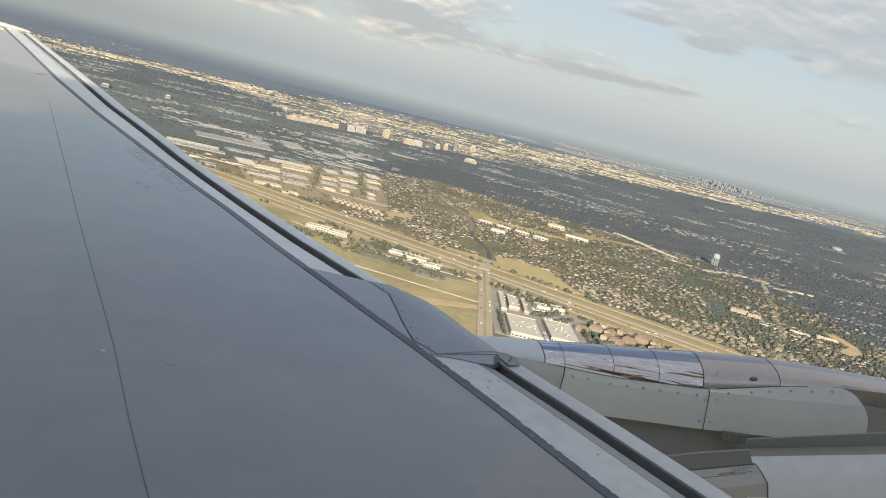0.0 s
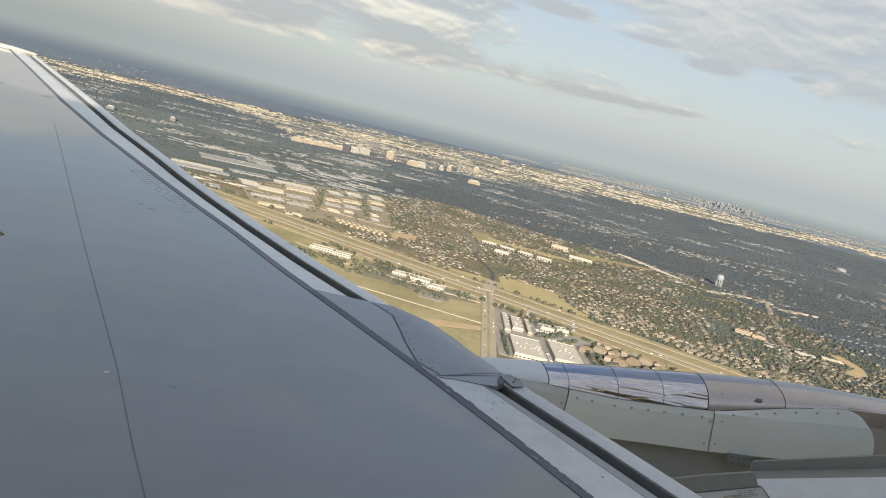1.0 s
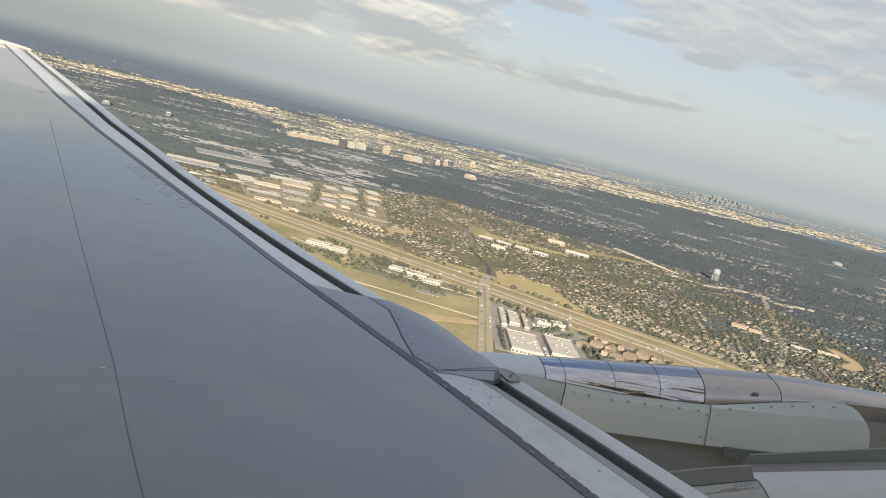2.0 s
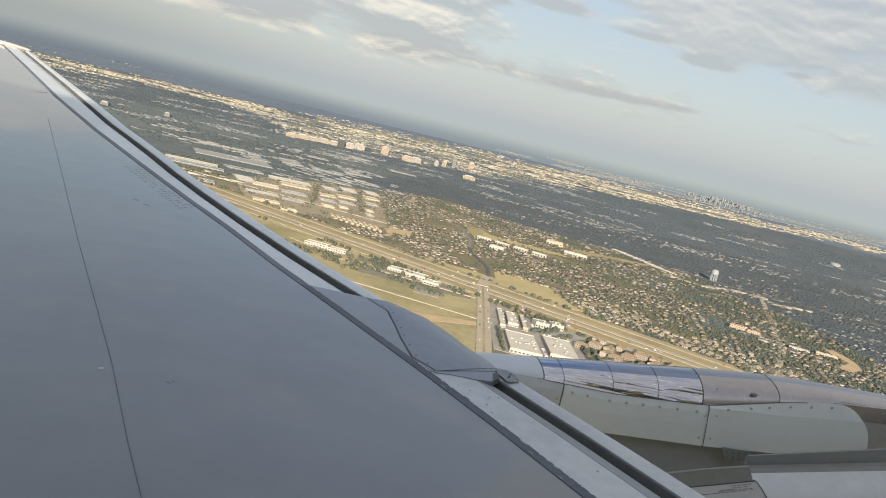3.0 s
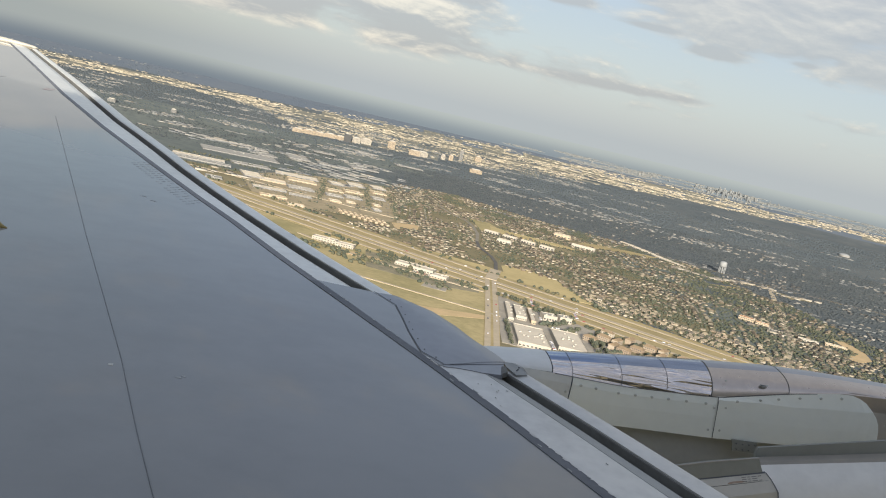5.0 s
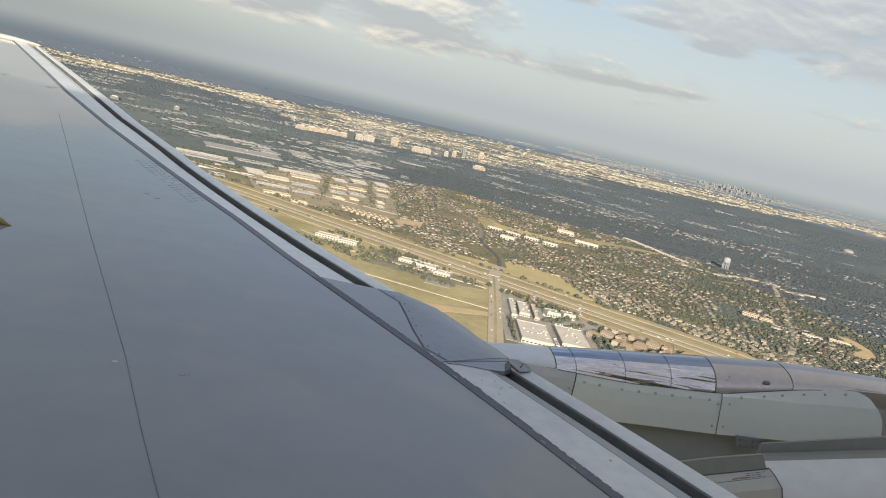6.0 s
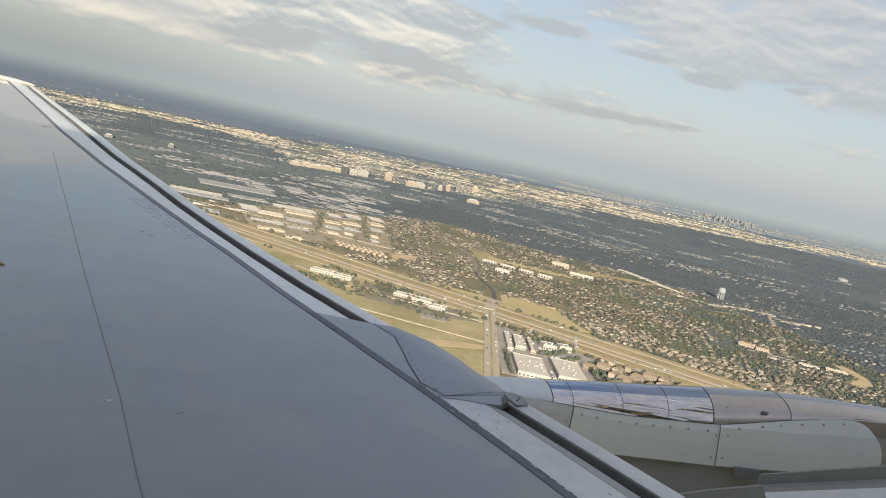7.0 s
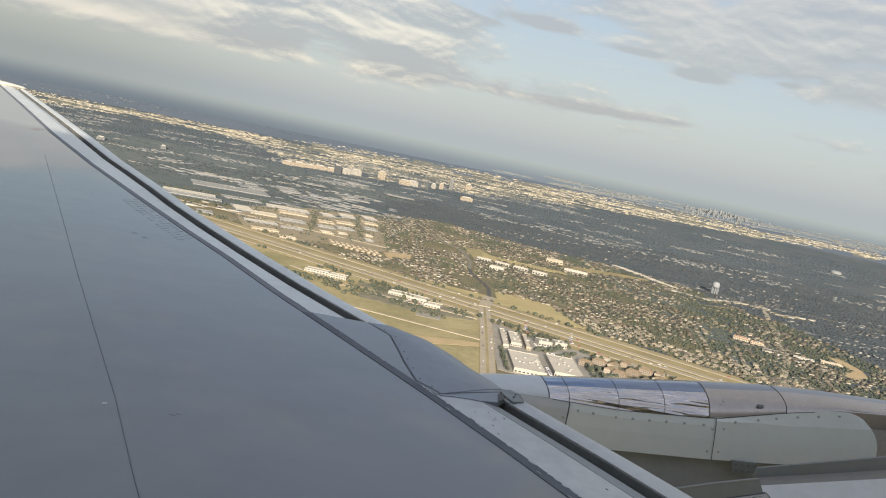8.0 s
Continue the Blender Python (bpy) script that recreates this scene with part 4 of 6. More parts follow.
def strip(name, line, width, mat, lift, label, category="road"):
    """A road of constant width along a line of plan points, laid on the land."""
    pts, fine = [Vector(p) for p in line], []
    for a, b in zip(pts, pts[1:]):
        n = max(1, int((b - a).length / 60))
        fine += [a.lerp(b, i / n) for i in range(n)]
    fine.append(pts[-1])
    rows = []
    for i, p in enumerate(fine):
        d = (fine[min(i + 1, len(fine) - 1)] - fine[max(i - 1, 0)]).normalized()
        side = Vector((-d.y, d.x)) * width / 2
        row = [p - side, p + side]
        z = max(float(terrain(q.x, q.y)) for q in row) + lift
        rows.append([(row[0].x, row[0].y, z - 0.6), (row[0].x, row[0].y, z), (row[1].x, row[1].y, z), (row[1].x, row[1].y, z - 0.6)])
    bm = loft(rows, True, True)
    bmesh.ops.recalc_face_normals(bm, faces=bm.faces[:])
    me = bpy.data.meshes.new(name)
    bm.to_mesh(me)
    bm.free()
    me.materials.append(mat)
    return setting(new(name, me), label, category)


# fields, verges and lots
patch("field", [(-351, 1963), (240, 1454), (270, 1370), (250, 1224), (218, 1019), (195, 850), (-400, 850), (-900, 1500)], GRASS_GREEN, 0.25, "mown green and yellow field beside the highway")
patch("verge", [(-1500, -80), (60, -80), (120, -94), (2200, -94), (2200, 80), (-1500, 80)], GRASS_DRY, 0.45, "dry yellow grass along the highway", "verge", uv=True)
patch("meadow", [(322, 1500), (340, 1660), (352, 1675), (397, 1672), (437, 1629), (452, 1510), (480, 1440), (380, 1462)], GOLD_GRASS, 0.35, "golden dry meadow beside the crossroad")
patch("meadow", [(-260, 62), (-14, 62), (-20, 125), (-90, 122), (-200, 85)], GOLD_GRASS, 0.30, "golden dry strip of grass", uv=True)
patch("bare_lot", [(100, 1180), (150, 1130), (245, 1175), (248, 1195), (150, 1172)], BARE, 0.4, "worn earth track across the field")
patch("bare_lot", [(-150, 1290), (20, 1235), (110, 1195), (125, 1165), (60, 1150), (-160, 1230)], BARE, 0.4, "bare earth lot with tracks")
patch("bare_lot", [(45, 1440), (100, 1425), (112, 1455), (60, 1475)], BARE, 0.45, "bare earth lot beside the field")
patch("parking_lot", [(160, 1308), (196, 1300), (202, 1330), (168, 1338)], PARKING, 0.5, "pale paved pad in the field", "lot")
patch("parking_lot", [(262, 1360), (330, 1345), (400, 1345), (420, 1240), (400, 1090), (330, 1040), (240, 1060), (262, 1250)], PARKING, 0.4, "paved yards between warehouses", "lot")
patch("meadow", [(372, 2330), (420, 2330), (440, 2190), (372, 2140)], GRASS_GREEN, 0.4, "park with rough grass among houses")
patch("meadow", [(412, 2266), (490, 2228), (600, 2185), (610, 2150), (495, 2155), (400, 2160)], GOLD_GRASS, 0.42, "golden dry strip of grass among houses")
patch("bare_lot", [(146, 1935), (210, 1992), (200, 1905), (150, 1850)], BARE, 0.4, "bare brown lot beside houses")
patch("yards", [(-185, 2120), (-170, 2330), (-110, 2500), (60, 2640), (175, 2700), (168, 2100), (150, 1960), (120, 1880), (30, 1900), (-60, 1840), (-140, 1900)], YARD, 0.3, "worn lots and yards between business units")
patch("grove", [(82, 1513), (139, 1501), (211, 1459), (262, 1407), (252, 1345), (181, 1332), (80, 1371)], LOT_GROUND, 0.36, "worn parking lot and lawn with trees round the school")
patch("meadow", [(640, 2280), (860, 2330), (900, 2390), (700, 2400)], GRASS_DRY, 0.4, "rough dry clearing among houses")

patch("bare_lot", [(985, 1625), (1012, 1617), (1000, 1530), (975, 1466), (925, 1425), (915, 1445), (965, 1510)], BARE, 0.4, "bare tan earth at the edge of the woods")
patch("meadow", [(910, 2062), (1010, 2110), (1015, 2088), (930, 2050)], GRASS_DRY, 0.4, "dry clearing beside the woods")

# roads
for name, off, width, mat, label in (
        ("road", -21, 15, CONCRETE, "pale concrete highway carriageway"), ("road", 8, 15, CONCRETE, "pale concrete highway carriageway"),
        ("road", -64, 9, CONCRETE, "concrete service road beside the highway"), ("road", 56, 9, CONCRETE, "concrete service road beside the highway")):
    strip(name, [to_xy(-1500, off), to_xy(2200, off)], width, mat, 0.8, label)
CROSS = [(195, 850), (221, 1019), (253, 1224), (275, 1370), (291, 1481), (318, 1590), (332, 1680), (334, 1747), (328, 1800), (324, 1850), (330, 1923), (350, 2052), (356, 2160), (353, 2256), (322, 2363), (300, 2520)]
strip("median", CROSS[:5], 20, GRASS_DRY, 0.9, "dry grass median of the crossroad", "verge")
for off in (-5.6, 5.6):
    strip("road", [(x + off, y) for x, y in CROSS[:5]], 7.6, CONCRETE, 1.1, "pale carriageway of the crossroad")
strip("road", CROSS[4:6], 20, CONCRETE, 1.6, "road bridge over the highway")
strip("road", CROSS[5:11], 7, ASPHALT, 1.1, "dark asphalt road winding between houses")
strip("road", CROSS[10:], 7, STREET, 1.0, "pale road between houses")
for k, (line, width) in enumerate((
        ([(-30, 1545), (70, 1440), (110, 1420), (262, 1362)], 9), ([(60, 1290), (262, 1205)], 7), ([(395, 1110), (440, 1180), (470, 1230)], 9),
        ([(700, 1250), (830, 1480), (1010, 1900), (1180, 2300)], 12), ([(420, 2700), (800, 2550), (1150, 2300), (1600, 2180), (2100, 2150)], 13),
        ([(-500, 2250), (-150, 2130), (150, 2020), (330, 1950)], 12), ([(160, 2200), (230, 2480), (280, 2800)], 11))):
    strip("road", line, width, CONCRETE if k != 4 else ASPHALT, 1.0, "local road between houses and woods")


# ---- crops of alike small things, joined where nobody could count them
def ico(level, squash, seed):
    bm = bmesh.new()
    bmesh.ops.create_icosphere(bm, subdivisions=level, radius=1.0)
    r = random.Random(seed)
    for v in bm.verts:
        k = 1 + r.uniform(-0.28, 0.28)
        v.co = Vector((v.co.x * k, v.co.y * k, v.co.z * squash * (1 + r.uniform(-0.25, 0.25)) + squash * 0.9))
    bm.verts.index_update()
    verts = np.array([v.co[:] for v in bm.verts])
    faces = np.array([[v.index for v in f.verts] for f in bm.faces])
    bm.free()
    return verts, faces


def scatter(name, templates, spots, sizes, turns, mat, label, category, heights=None):
    """All spots in one mesh; templates are (verts, faces, slots) picked in turn."""
    all_v, loops, totals, slots, base = [], [], [], [], 0
    heights = sizes if heights is None else heights
    pick = np.arange(len(spots)) % len(templates)
    for k, t in enumerate(templates):
        verts, faces = t[0], t[1]
        sel = np.where(pick == k)[0]
        if not len(sel):
            continue
        c, s = np.cos(turns[sel])[:, None], np.sin(turns[sel])[:, None]
        sx = sizes[sel] if sizes.ndim == 2 else np.stack([sizes[sel], sizes[sel]], 1)
        px, py = verts[:, 0][None] * sx[:, :1], verts[:, 1][None] * sx[:, 1:]
        x = spots[sel, :1] + px * c - py * s
        y = spots[sel, 1:2] + px * s + py * c
        z = spots[sel, 2:3] + verts[:, 2][None] * heights[sel][:, None]
        all_v.append(np.stack([x, y, z], 2).reshape(-1, 3))
        for f in ([faces] if isinstance(faces, np.ndarray) else faces):
            f = np.asarray(f)
            loops.append((f[None] + (base + np.arange(len(sel)) * len(verts))[:, None, None]).reshape(-1))
            totals.append(np.full(len(sel) * len(f), f.shape[1]))
            m = t[2] if len(t) > 2 else 0
            slots.append(np.tile(np.asarray(m[f.shape[1]] if isinstance(m, dict) else [m] * len(f)), len(sel)))
        base += len(sel) * len(verts)
    v, l, tot = np.concatenate(all_v), np.concatenate(loops), np.concatenate(totals)
    me = bpy.data.meshes.new(name)
    me.vertices.add(len(v))
    me.vertices.foreach_set("co", v.ravel())
    me.loops.add(len(l))
    me.loops.foreach_set("vertex_index", l.astype(np.int32))
    me.polygons.add(len(tot))
    me.polygons.foreach_set("loop_start", np.concatenate([[0], np.cumsum(tot)[:-1]]).astype(np.int32))
    for m in mat if isinstance(mat, (list, tuple)) else [mat]:
        me.materials.append(m)
    me.polygons.foreach_set("material_index", np.concatenate(slots).astype(np.int32))
    me.update(calc_edges=True)
    me.validate()
    return tagged(new(name, me), label, category, kind="stuff")


# gabled and hipped houses of unit width; walls are quads 0-3, roofs above with eaves
HIP_V = np.array([(-.5, -.5, 0), (.5, -.5, 0), (.5, .5, 0), (-.5, .5, 0), (-.5, -.5, .55), (.5, -.5, .55), (.5, .5, .55), (-.5, .5, .55),
                  (-.56, -.56, .53), (.56, -.56, .53), (.56, .56, .53), (-.56, .56, .53), (-.2, 0, 1.0), (.2, 0, 1.0)])
HIP_F = [np.array([(0, 1, 5, 4), (1, 2, 6, 5), (2, 3, 7, 6), (3, 0, 4, 7), (8, 9, 13, 12), (10, 11, 12, 13)]), np.array([(9, 10, 13), (11, 8, 12)])]
HIP_S = {4: [0, 0, 0, 0, 1, 1], 3: [1, 1]}
GABLE_V = HIP_V.copy()
GABLE_V[12], GABLE_V[13] = (-.56, 0, 1.0), (.56, 0, 1.0)
BOX_V = np.array([(-.5, -.5, 0), (.5, -.5, 0), (.5, .5, 0), (-.5, .5, 0), (-.5, -.5, 1), (.5, -.5, 1), (.5, .5, 1), (-.5, .5, 1)])
BOX_F = np.array([(0, 1, 5, 4), (1, 2, 6, 5), (2, 3, 7, 6), (3, 0, 4, 7), (4, 5, 6, 7)])


def near_line(x, y, line, reach):
    hit = np.zeros(x.shape, bool)
    for (ax, ay), (bx, by) in zip(line, line[1:]):
        dx, dy = bx - ax, by - ay
        t = np.clip(((x - ax) * dx + (y - ay) * dy) / (dx * dx + dy * dy), 0, 1)
        hit |= np.hypot(x - ax - t * dx, y - ay - t * dy) < reach
    return hit


SHOP_ROAD = [(890, 2240), (941, 2205), (978, 2176), (1053, 2232), (1147, 2235), (1156, 2130), (1252, 2164)]
SUBURB_X = [-400, 0, 215, 400, 634, 868, 1010, 1040]
SUBURB_Y = [2150, 2250, 2850, 2880, 2684, 2560, 2330, 2000]


def in_suburb(x, y):
    """Housing beyond the highway, up to the woods; and a little of it on the near side."""
    u, v = to_uv(x, y)
    far = (v > 84) & (y < np.interp(x, SUBURB_X, SUBURB_Y)) & (x < np.interp(y, [1100, 1450, 1540, 2000, 2330], [1150, 1150, 1080, 1080, 1080])) & (x > -60 + 0 * y)
    near = (v < -98) & (u > 490)
    return far | near


def open_ground(x, y):
    """Places without houses or trees: roads, fields, lots."""
    u, v = to_uv(x, y)
    hit = np.abs(v) < 78
    hit |= (v < 0) & (x < 221 + (y - 1019) * 0.152 + 16)
    hit |= (v < -58) & (u < 185) & (v > -480)
    hit |= (v > 0) & (u > -95) & (x > 318) & (v < np.interp(u, [-95, -81, 11, 103, 200], [150, 180, 212, 122, 62]))
    hit |= (v > 0) & (x < 325) & (v < np.interp(u, [-260, -200, -90, -14], [62, 85, 122, 125])) & (u > -260)
    hit |= (x < 160) & (v > 84) & (y > 1850) & (y < 2700)
    hit |= near_line(x, y, CROSS[:7], 17) | near_line(x, y, CROSS[6:], 10)
    hit |= near_line(x, y, [(420, 2700), (800, 2550), (1150, 2300), (1600, 2180), (2100, 2150)], 12)
    hit |= (x > 372) & (x < 435) & (y > 2140) & (y < 2330)
    hit |= near_line(x, y, [(405, 2210), (495, 2190), (605, 2165)], 26) | near_line(x, y, [(650, 2310), (870, 2370)], 34) | near_line(x, y, [(160, 1900), (190, 1940)], 28)
    hit |= near_line(x, y, SHOP_ROAD, 15) | near_line(x, y, [(925, 2075), (1000, 2100)], 16) | near_line(x, y, [(990, 1600), (985, 1500), (930, 1440)], 15)
    return hit


ground = build_ground()


# ---- houses in rows along their streets
DISTRICTS = rng.uniform((-300, 950), (1300, 3000), (70, 2))
DISTRICT_TURN = rng.uniform(0, math.pi, 70)


def house_spots():
    spots, turns, roads = [], [], []
    for k, (cx, cy) in enumerate(DISTRICTS):
        c, s = math.cos(DISTRICT_TURN[k]), math.sin(DISTRICT_TURN[k])
        for i in range(-14, 15):
            for j in range(-9, 10):
                for side in (-1, 1):
                    a, b = i * 12.4 + rng.uniform(-2.2, 2.2), j * 38 + side * 10.4 + rng.uniform(-2.4, 2.4)
                    x, y = cx + a * c - b * s, cy + a * s + b * c
                    if np.argmin(np.hypot(DISTRICTS[:, 0] - x, DISTRICTS[:, 1] - y)) != k:
                        continue
                    if not in_suburb(np.array(x), np.array(y)) or open_ground(np.array(x), np.array(y)):
                        continue
                    if rng.random() > (0.84 if x < 640 else 0.84 - 0.42 * min((x - 640) / 280, 1.0)) + 1.9 * noise.noise(Vector((x * 0.012, y * 0.006, 1.0))):
                        continue
                    spots.append((x, y, float(terrain(x, y))))
                    turns.append(DISTRICT_TURN[k] + (math.pi / 2 if rng.random() < 0.25 else 0) + rng.uniform(-0.25, 0.25))
                    if side == 1:
                        q = cx + i * 12.4 * c - j * 38 * s, cy + i * 12.4 * s + j * 38 * c
                        roads.append((*q, float(terrain(*q)), DISTRICT_TURN[k]))
    return np.array(spots), np.array(turns), np.array(roads)


SPOTS, TURNS, STREETS = house_spots()
order = np.argsort(np.hypot(SPOTS[:, 0] - 450, SPOTS[:, 1] - 1200))
SPOTS, TURNS = SPOTS[order], TURNS[order]
SIZES = np.stack([rng.uniform(5.4, 9.8, len(SPOTS)), rng.uniform(4.8, 7.4, len(SPOTS))], 1)
HEIGHTS = rng.uniform(2.8, 4.8, len(SPOTS))
NEAR_HOUSES = 290
scatter("houses", [(HIP_V, HIP_F, HIP_S), (GABLE_V, HIP_F, HIP_S), (HIP_V, HIP_F, HIP_S)], SPOTS[NEAR_HOUSES:], SIZES[NEAR_HOUSES:], TURNS[NEAR_HOUSES:], [HOUSE_WALL, HOUSE_ROOF],
        "many cream and tan houses with brown shingle roofs", "houses", HEIGHTS[NEAR_HOUSES:])
scatter("streets", [(BOX_V, BOX_F)], STREETS[:, :3] + np.array([0, 0, 0.05]), np.tile([13.0, 4.4], (len(STREETS), 1)), STREETS[:, 3], STREET, "pale concrete streets between the houses", "streets", np.full(len(STREETS), 0.5))


def house_model(name, verts):
    """One house: brick walls with windows and a garage door, and a shingle roof; unit footprint."""
    root = empty(name)
    bm = bmesh.new()
    vs = [bm.verts.new(v) for v in verts[:8]]
    for f in HIP_F[0][:4]:
        bm.faces.new([vs[i] for i in f])
    bm.faces.new(vs[4:8])
    part("wall", bm, HOUSE_TONES, root)
    bm = bmesh.new()
    vs = {i: bm.verts.new(verts[i]) for i in range(8, 14)}
    for f in ((8, 9, 13, 12), (10, 11, 12, 13), (9, 10, 13), (11, 8, 12), (11, 10, 9, 8)):
        bm.faces.new([vs[i] for i in f])
    part("roof", bm, ROOF_TONES, root)
    for x0, x1, y in ((-.34, -.18, -.5), (.12, .34, -.5), (-.3, -.14, .5), (.1, .3, .5)):
        part("window", box(x0, x1, y - 0.008, y + 0.008, .2, .42), DARK_GLASS, root)
    return tagged(root, "tan brick house with a brown shingle roof", "house", "houses beside the highway")


HOUSE_TONES = material("near_house_walls", (1, 1, 1), (0.85, 0.85, 0.85), 0.8, 0.85, tones=[(0.31, 0.255, 0.195), (0.36, 0.31, 0.245), (0.26, 0.205, 0.155), (0.43, 0.39, 0.32)])
ROOF_TONES = material("near_house_roofs", (1, 1, 1), (0.8, 0.8, 0.8), 3.0, 0.9, tones=[(0.16, 0.142, 0.108), (0.21, 0.183, 0.136), (0.125, 0.115, 0.098), (0.30, 0.26, 0.185)])
models = [house_model("house", HIP_V), house_model("house", GABLE_V)]
for i in range(NEAR_HOUSES):
    m = pose(*SPOTS[i], 0, 0, math.degrees(TURNS[i])) @ Matrix.Diagonal((SIZES[i, 0], SIZES[i, 1], HEIGHTS[i], 1))
    ob = models[i % 2] if i < 2 else copy_thing(models[i % 2], Matrix())
    ob.matrix_basis = m


# ---- trees
def view_wedge(n, r0, r1, seed, left=-24.0, right=44.0):
    g = np.random.default_rng(seed)
    r, a = np.sqrt(g.uniform(r0 * r0, r1 * r1, n)), np.radians(g.uniform(left, right, n))
    return r * np.sin(a), r * np.cos(a)


def plant(name, x, y, keep, level, size, mat, label, seed, tall=1.0):
    x, y = x[keep], y[keep]
    g = np.random.default_rng(seed)
    spots = np.stack([x, y, terrain(x, y) - 0.3], 1)
    sizes = g.uniform(*size, len(x))
    scatter(name, [(*ico(level, q, seed + i),) for i, q in enumerate((0.75, 0.9, 0.62))], spots, sizes, g.uniform(0, 6.28, len(x)), mat, label, "trees", sizes * g.uniform(0.8, 1.15, len(x)) * tall)


def clumps(x, y, scale, seed):
    """Uneven density: a slow noise over the plan."""
    return np.array([noise.noise(Vector((a * scale, b * scale, seed))) for a, b in zip(x, y)])


def streaks(x, y, turn_scale, depth_scale, seed):
    """Density in long bands across the camera's view, by bearing and range."""
    return np.array([noise.noise(Vector((a * turn_scale, b * depth_scale, seed))) for a, b in zip(np.arctan2(x, y), np.hypot(x, y))])


house_xy = np.round(SPOTS[:, :2] / 7).astype(int)
taken = {(i, j) for i, j in house_xy}


def off_houses(x, y):
    return np.array([(int(round(a / 7)), int(round(b / 7))) not in taken for a, b in zip(x, y)])


x, y = view_wedge(165000, 950, 3000, 11)
c = clumps(x, y, 0.007, 3.0)
keep = in_suburb(x, y) & ~open_ground(x, y) & off_houses(x, y) & (rng.random(len(x)) < (0.46 + np.maximum(c, -0.075) * 3.8) * np.interp(x, [300, 500, 750, 950], [0.5, 0.95, 1.7, 3.0]))
plant("garden_trees", x, y, keep & (np.hypot(x, y) < 1900), 2, (0.8, 2.3), LEAF, "many dark green garden trees between houses", 21)
plant("garden_trees", x, y, keep & (np.hypot(x, y) >= 1900), 1, (1.0, 2.5), LEAF, "many dark green garden trees between houses", 22)
# woods beyond the housing
x, y = view_wedge(100000, 1300, 3300, 12)
u, v = to_uv(x, y)
c = clumps(x, y, 0.004, 5.0)
keep = ~in_suburb(x, y) & ~open_ground(x, y) & (v > 70) & ((x > 250) | (y > 2500)) & (rng.random(len(x)) < 0.80 + c * 0.9 - 0.52 * np.clip((420 + 90 * c - x) / 360, 0, 1))
plant("woods", x, y, keep, 1, (2.2, 4.4), LEAF_FAR, "dense woods with gaps, leaves blued for haze and cloud shade", 23, 0.36)
x, y = view_wedge(42000, 3300, 3980, 13)
c = clumps(x, y, 0.004, 9.0)
plant("woods", x, y, rng.random(len(x)) < 0.75 + c * 1.2, 1, (2.0, 4.4), LEAF_RISE, "woods on rising land, leaves paled and blued for haze", 24, 0.34)
x, y = view_wedge(20000, 4180, 4430, 14)
c = clumps(x, y, 0.003, 2.0)
plant("woods", x, y, rng.random(len(x)) < 0.12 + c * 1.0, 1, (1.8, 3.6), LEAF_EDGE, "woods near the horizon, leaves paled and blued for haze", 25, 0.2)
# scattered trees in the fields and along the highway
x, y = view_wedge(16000, 950, 2300, 15)
u, v = to_uv(x, y)
c = clumps(x, y, 0.012, 7.0)
left_side = (v < -82) & (x < 200 + (y - 1019) * 0.152)
grove = (v < -66) & (v > -190) & (u > -185) & (u < 30) & (rng.random(len(x)) < 0.55)
keep = (left_side & grove & (rng.random(len(x)) < 0.6 + c * 2)) | (left_side & (c > 0.2) & (y > 1375)) | ((v > -80) & (v < -70) & (c > 0.12)) | ((v > 66) & (v < 82) & (c > 0.05))
plant("field_trees", x, y, keep, 2, (2.2, 4.2), LEAF, "scattered bushes and small trees in the fields", 26)
g = np.random.default_rng(77)
x, y = g.uniform(50, 275, 1300), g.uniform(1300, 1570, 1300)
u, v = to_uv(x, y)
keep = (v < -66) & (v > -178) & (u > -175) & (u < 32) & ~near_line(x, y, [(140, 1450), (200, 1396)], 21) & (clumps(x, y, 0.03, 4.0) > -0.05)
plant("lot_trees", x, y, keep, 2, (1.2, 2.8), LEAF, "rows of small trees round the school's parking lot", 28)
u, v = g.uniform(118, 490, 1250), g.uniform(-200, -84, 1250)
x, y = to_xy(u, v)
keep = (np.abs((u - 204) % 27 - 6) > 9) & (clumps(x, y, 0.02, 6.0) > -0.15) & ~((u < 190) & (v < -110))
plant("lot_trees", x, y, keep, 2, (1.8, 4.0), LEAF, "dark bushes and trees round the apartment houses", 29)
x, y = view_wedge(12000, 1700, 3300, 16, -24, 8)
u, v = to_uv(x, y)
c = clumps(x, y, 0.007, 8.0)
keep = ~in_suburb(x, y) & (v > 70) & (x < 250) & (y < 2500) & (c > 0.12) & ~((x > -190) & (x < 165))
plant("yard_trees", x, y, keep, 1, (1.6, 3.2), LEAF, "trees between industrial yards", 27)


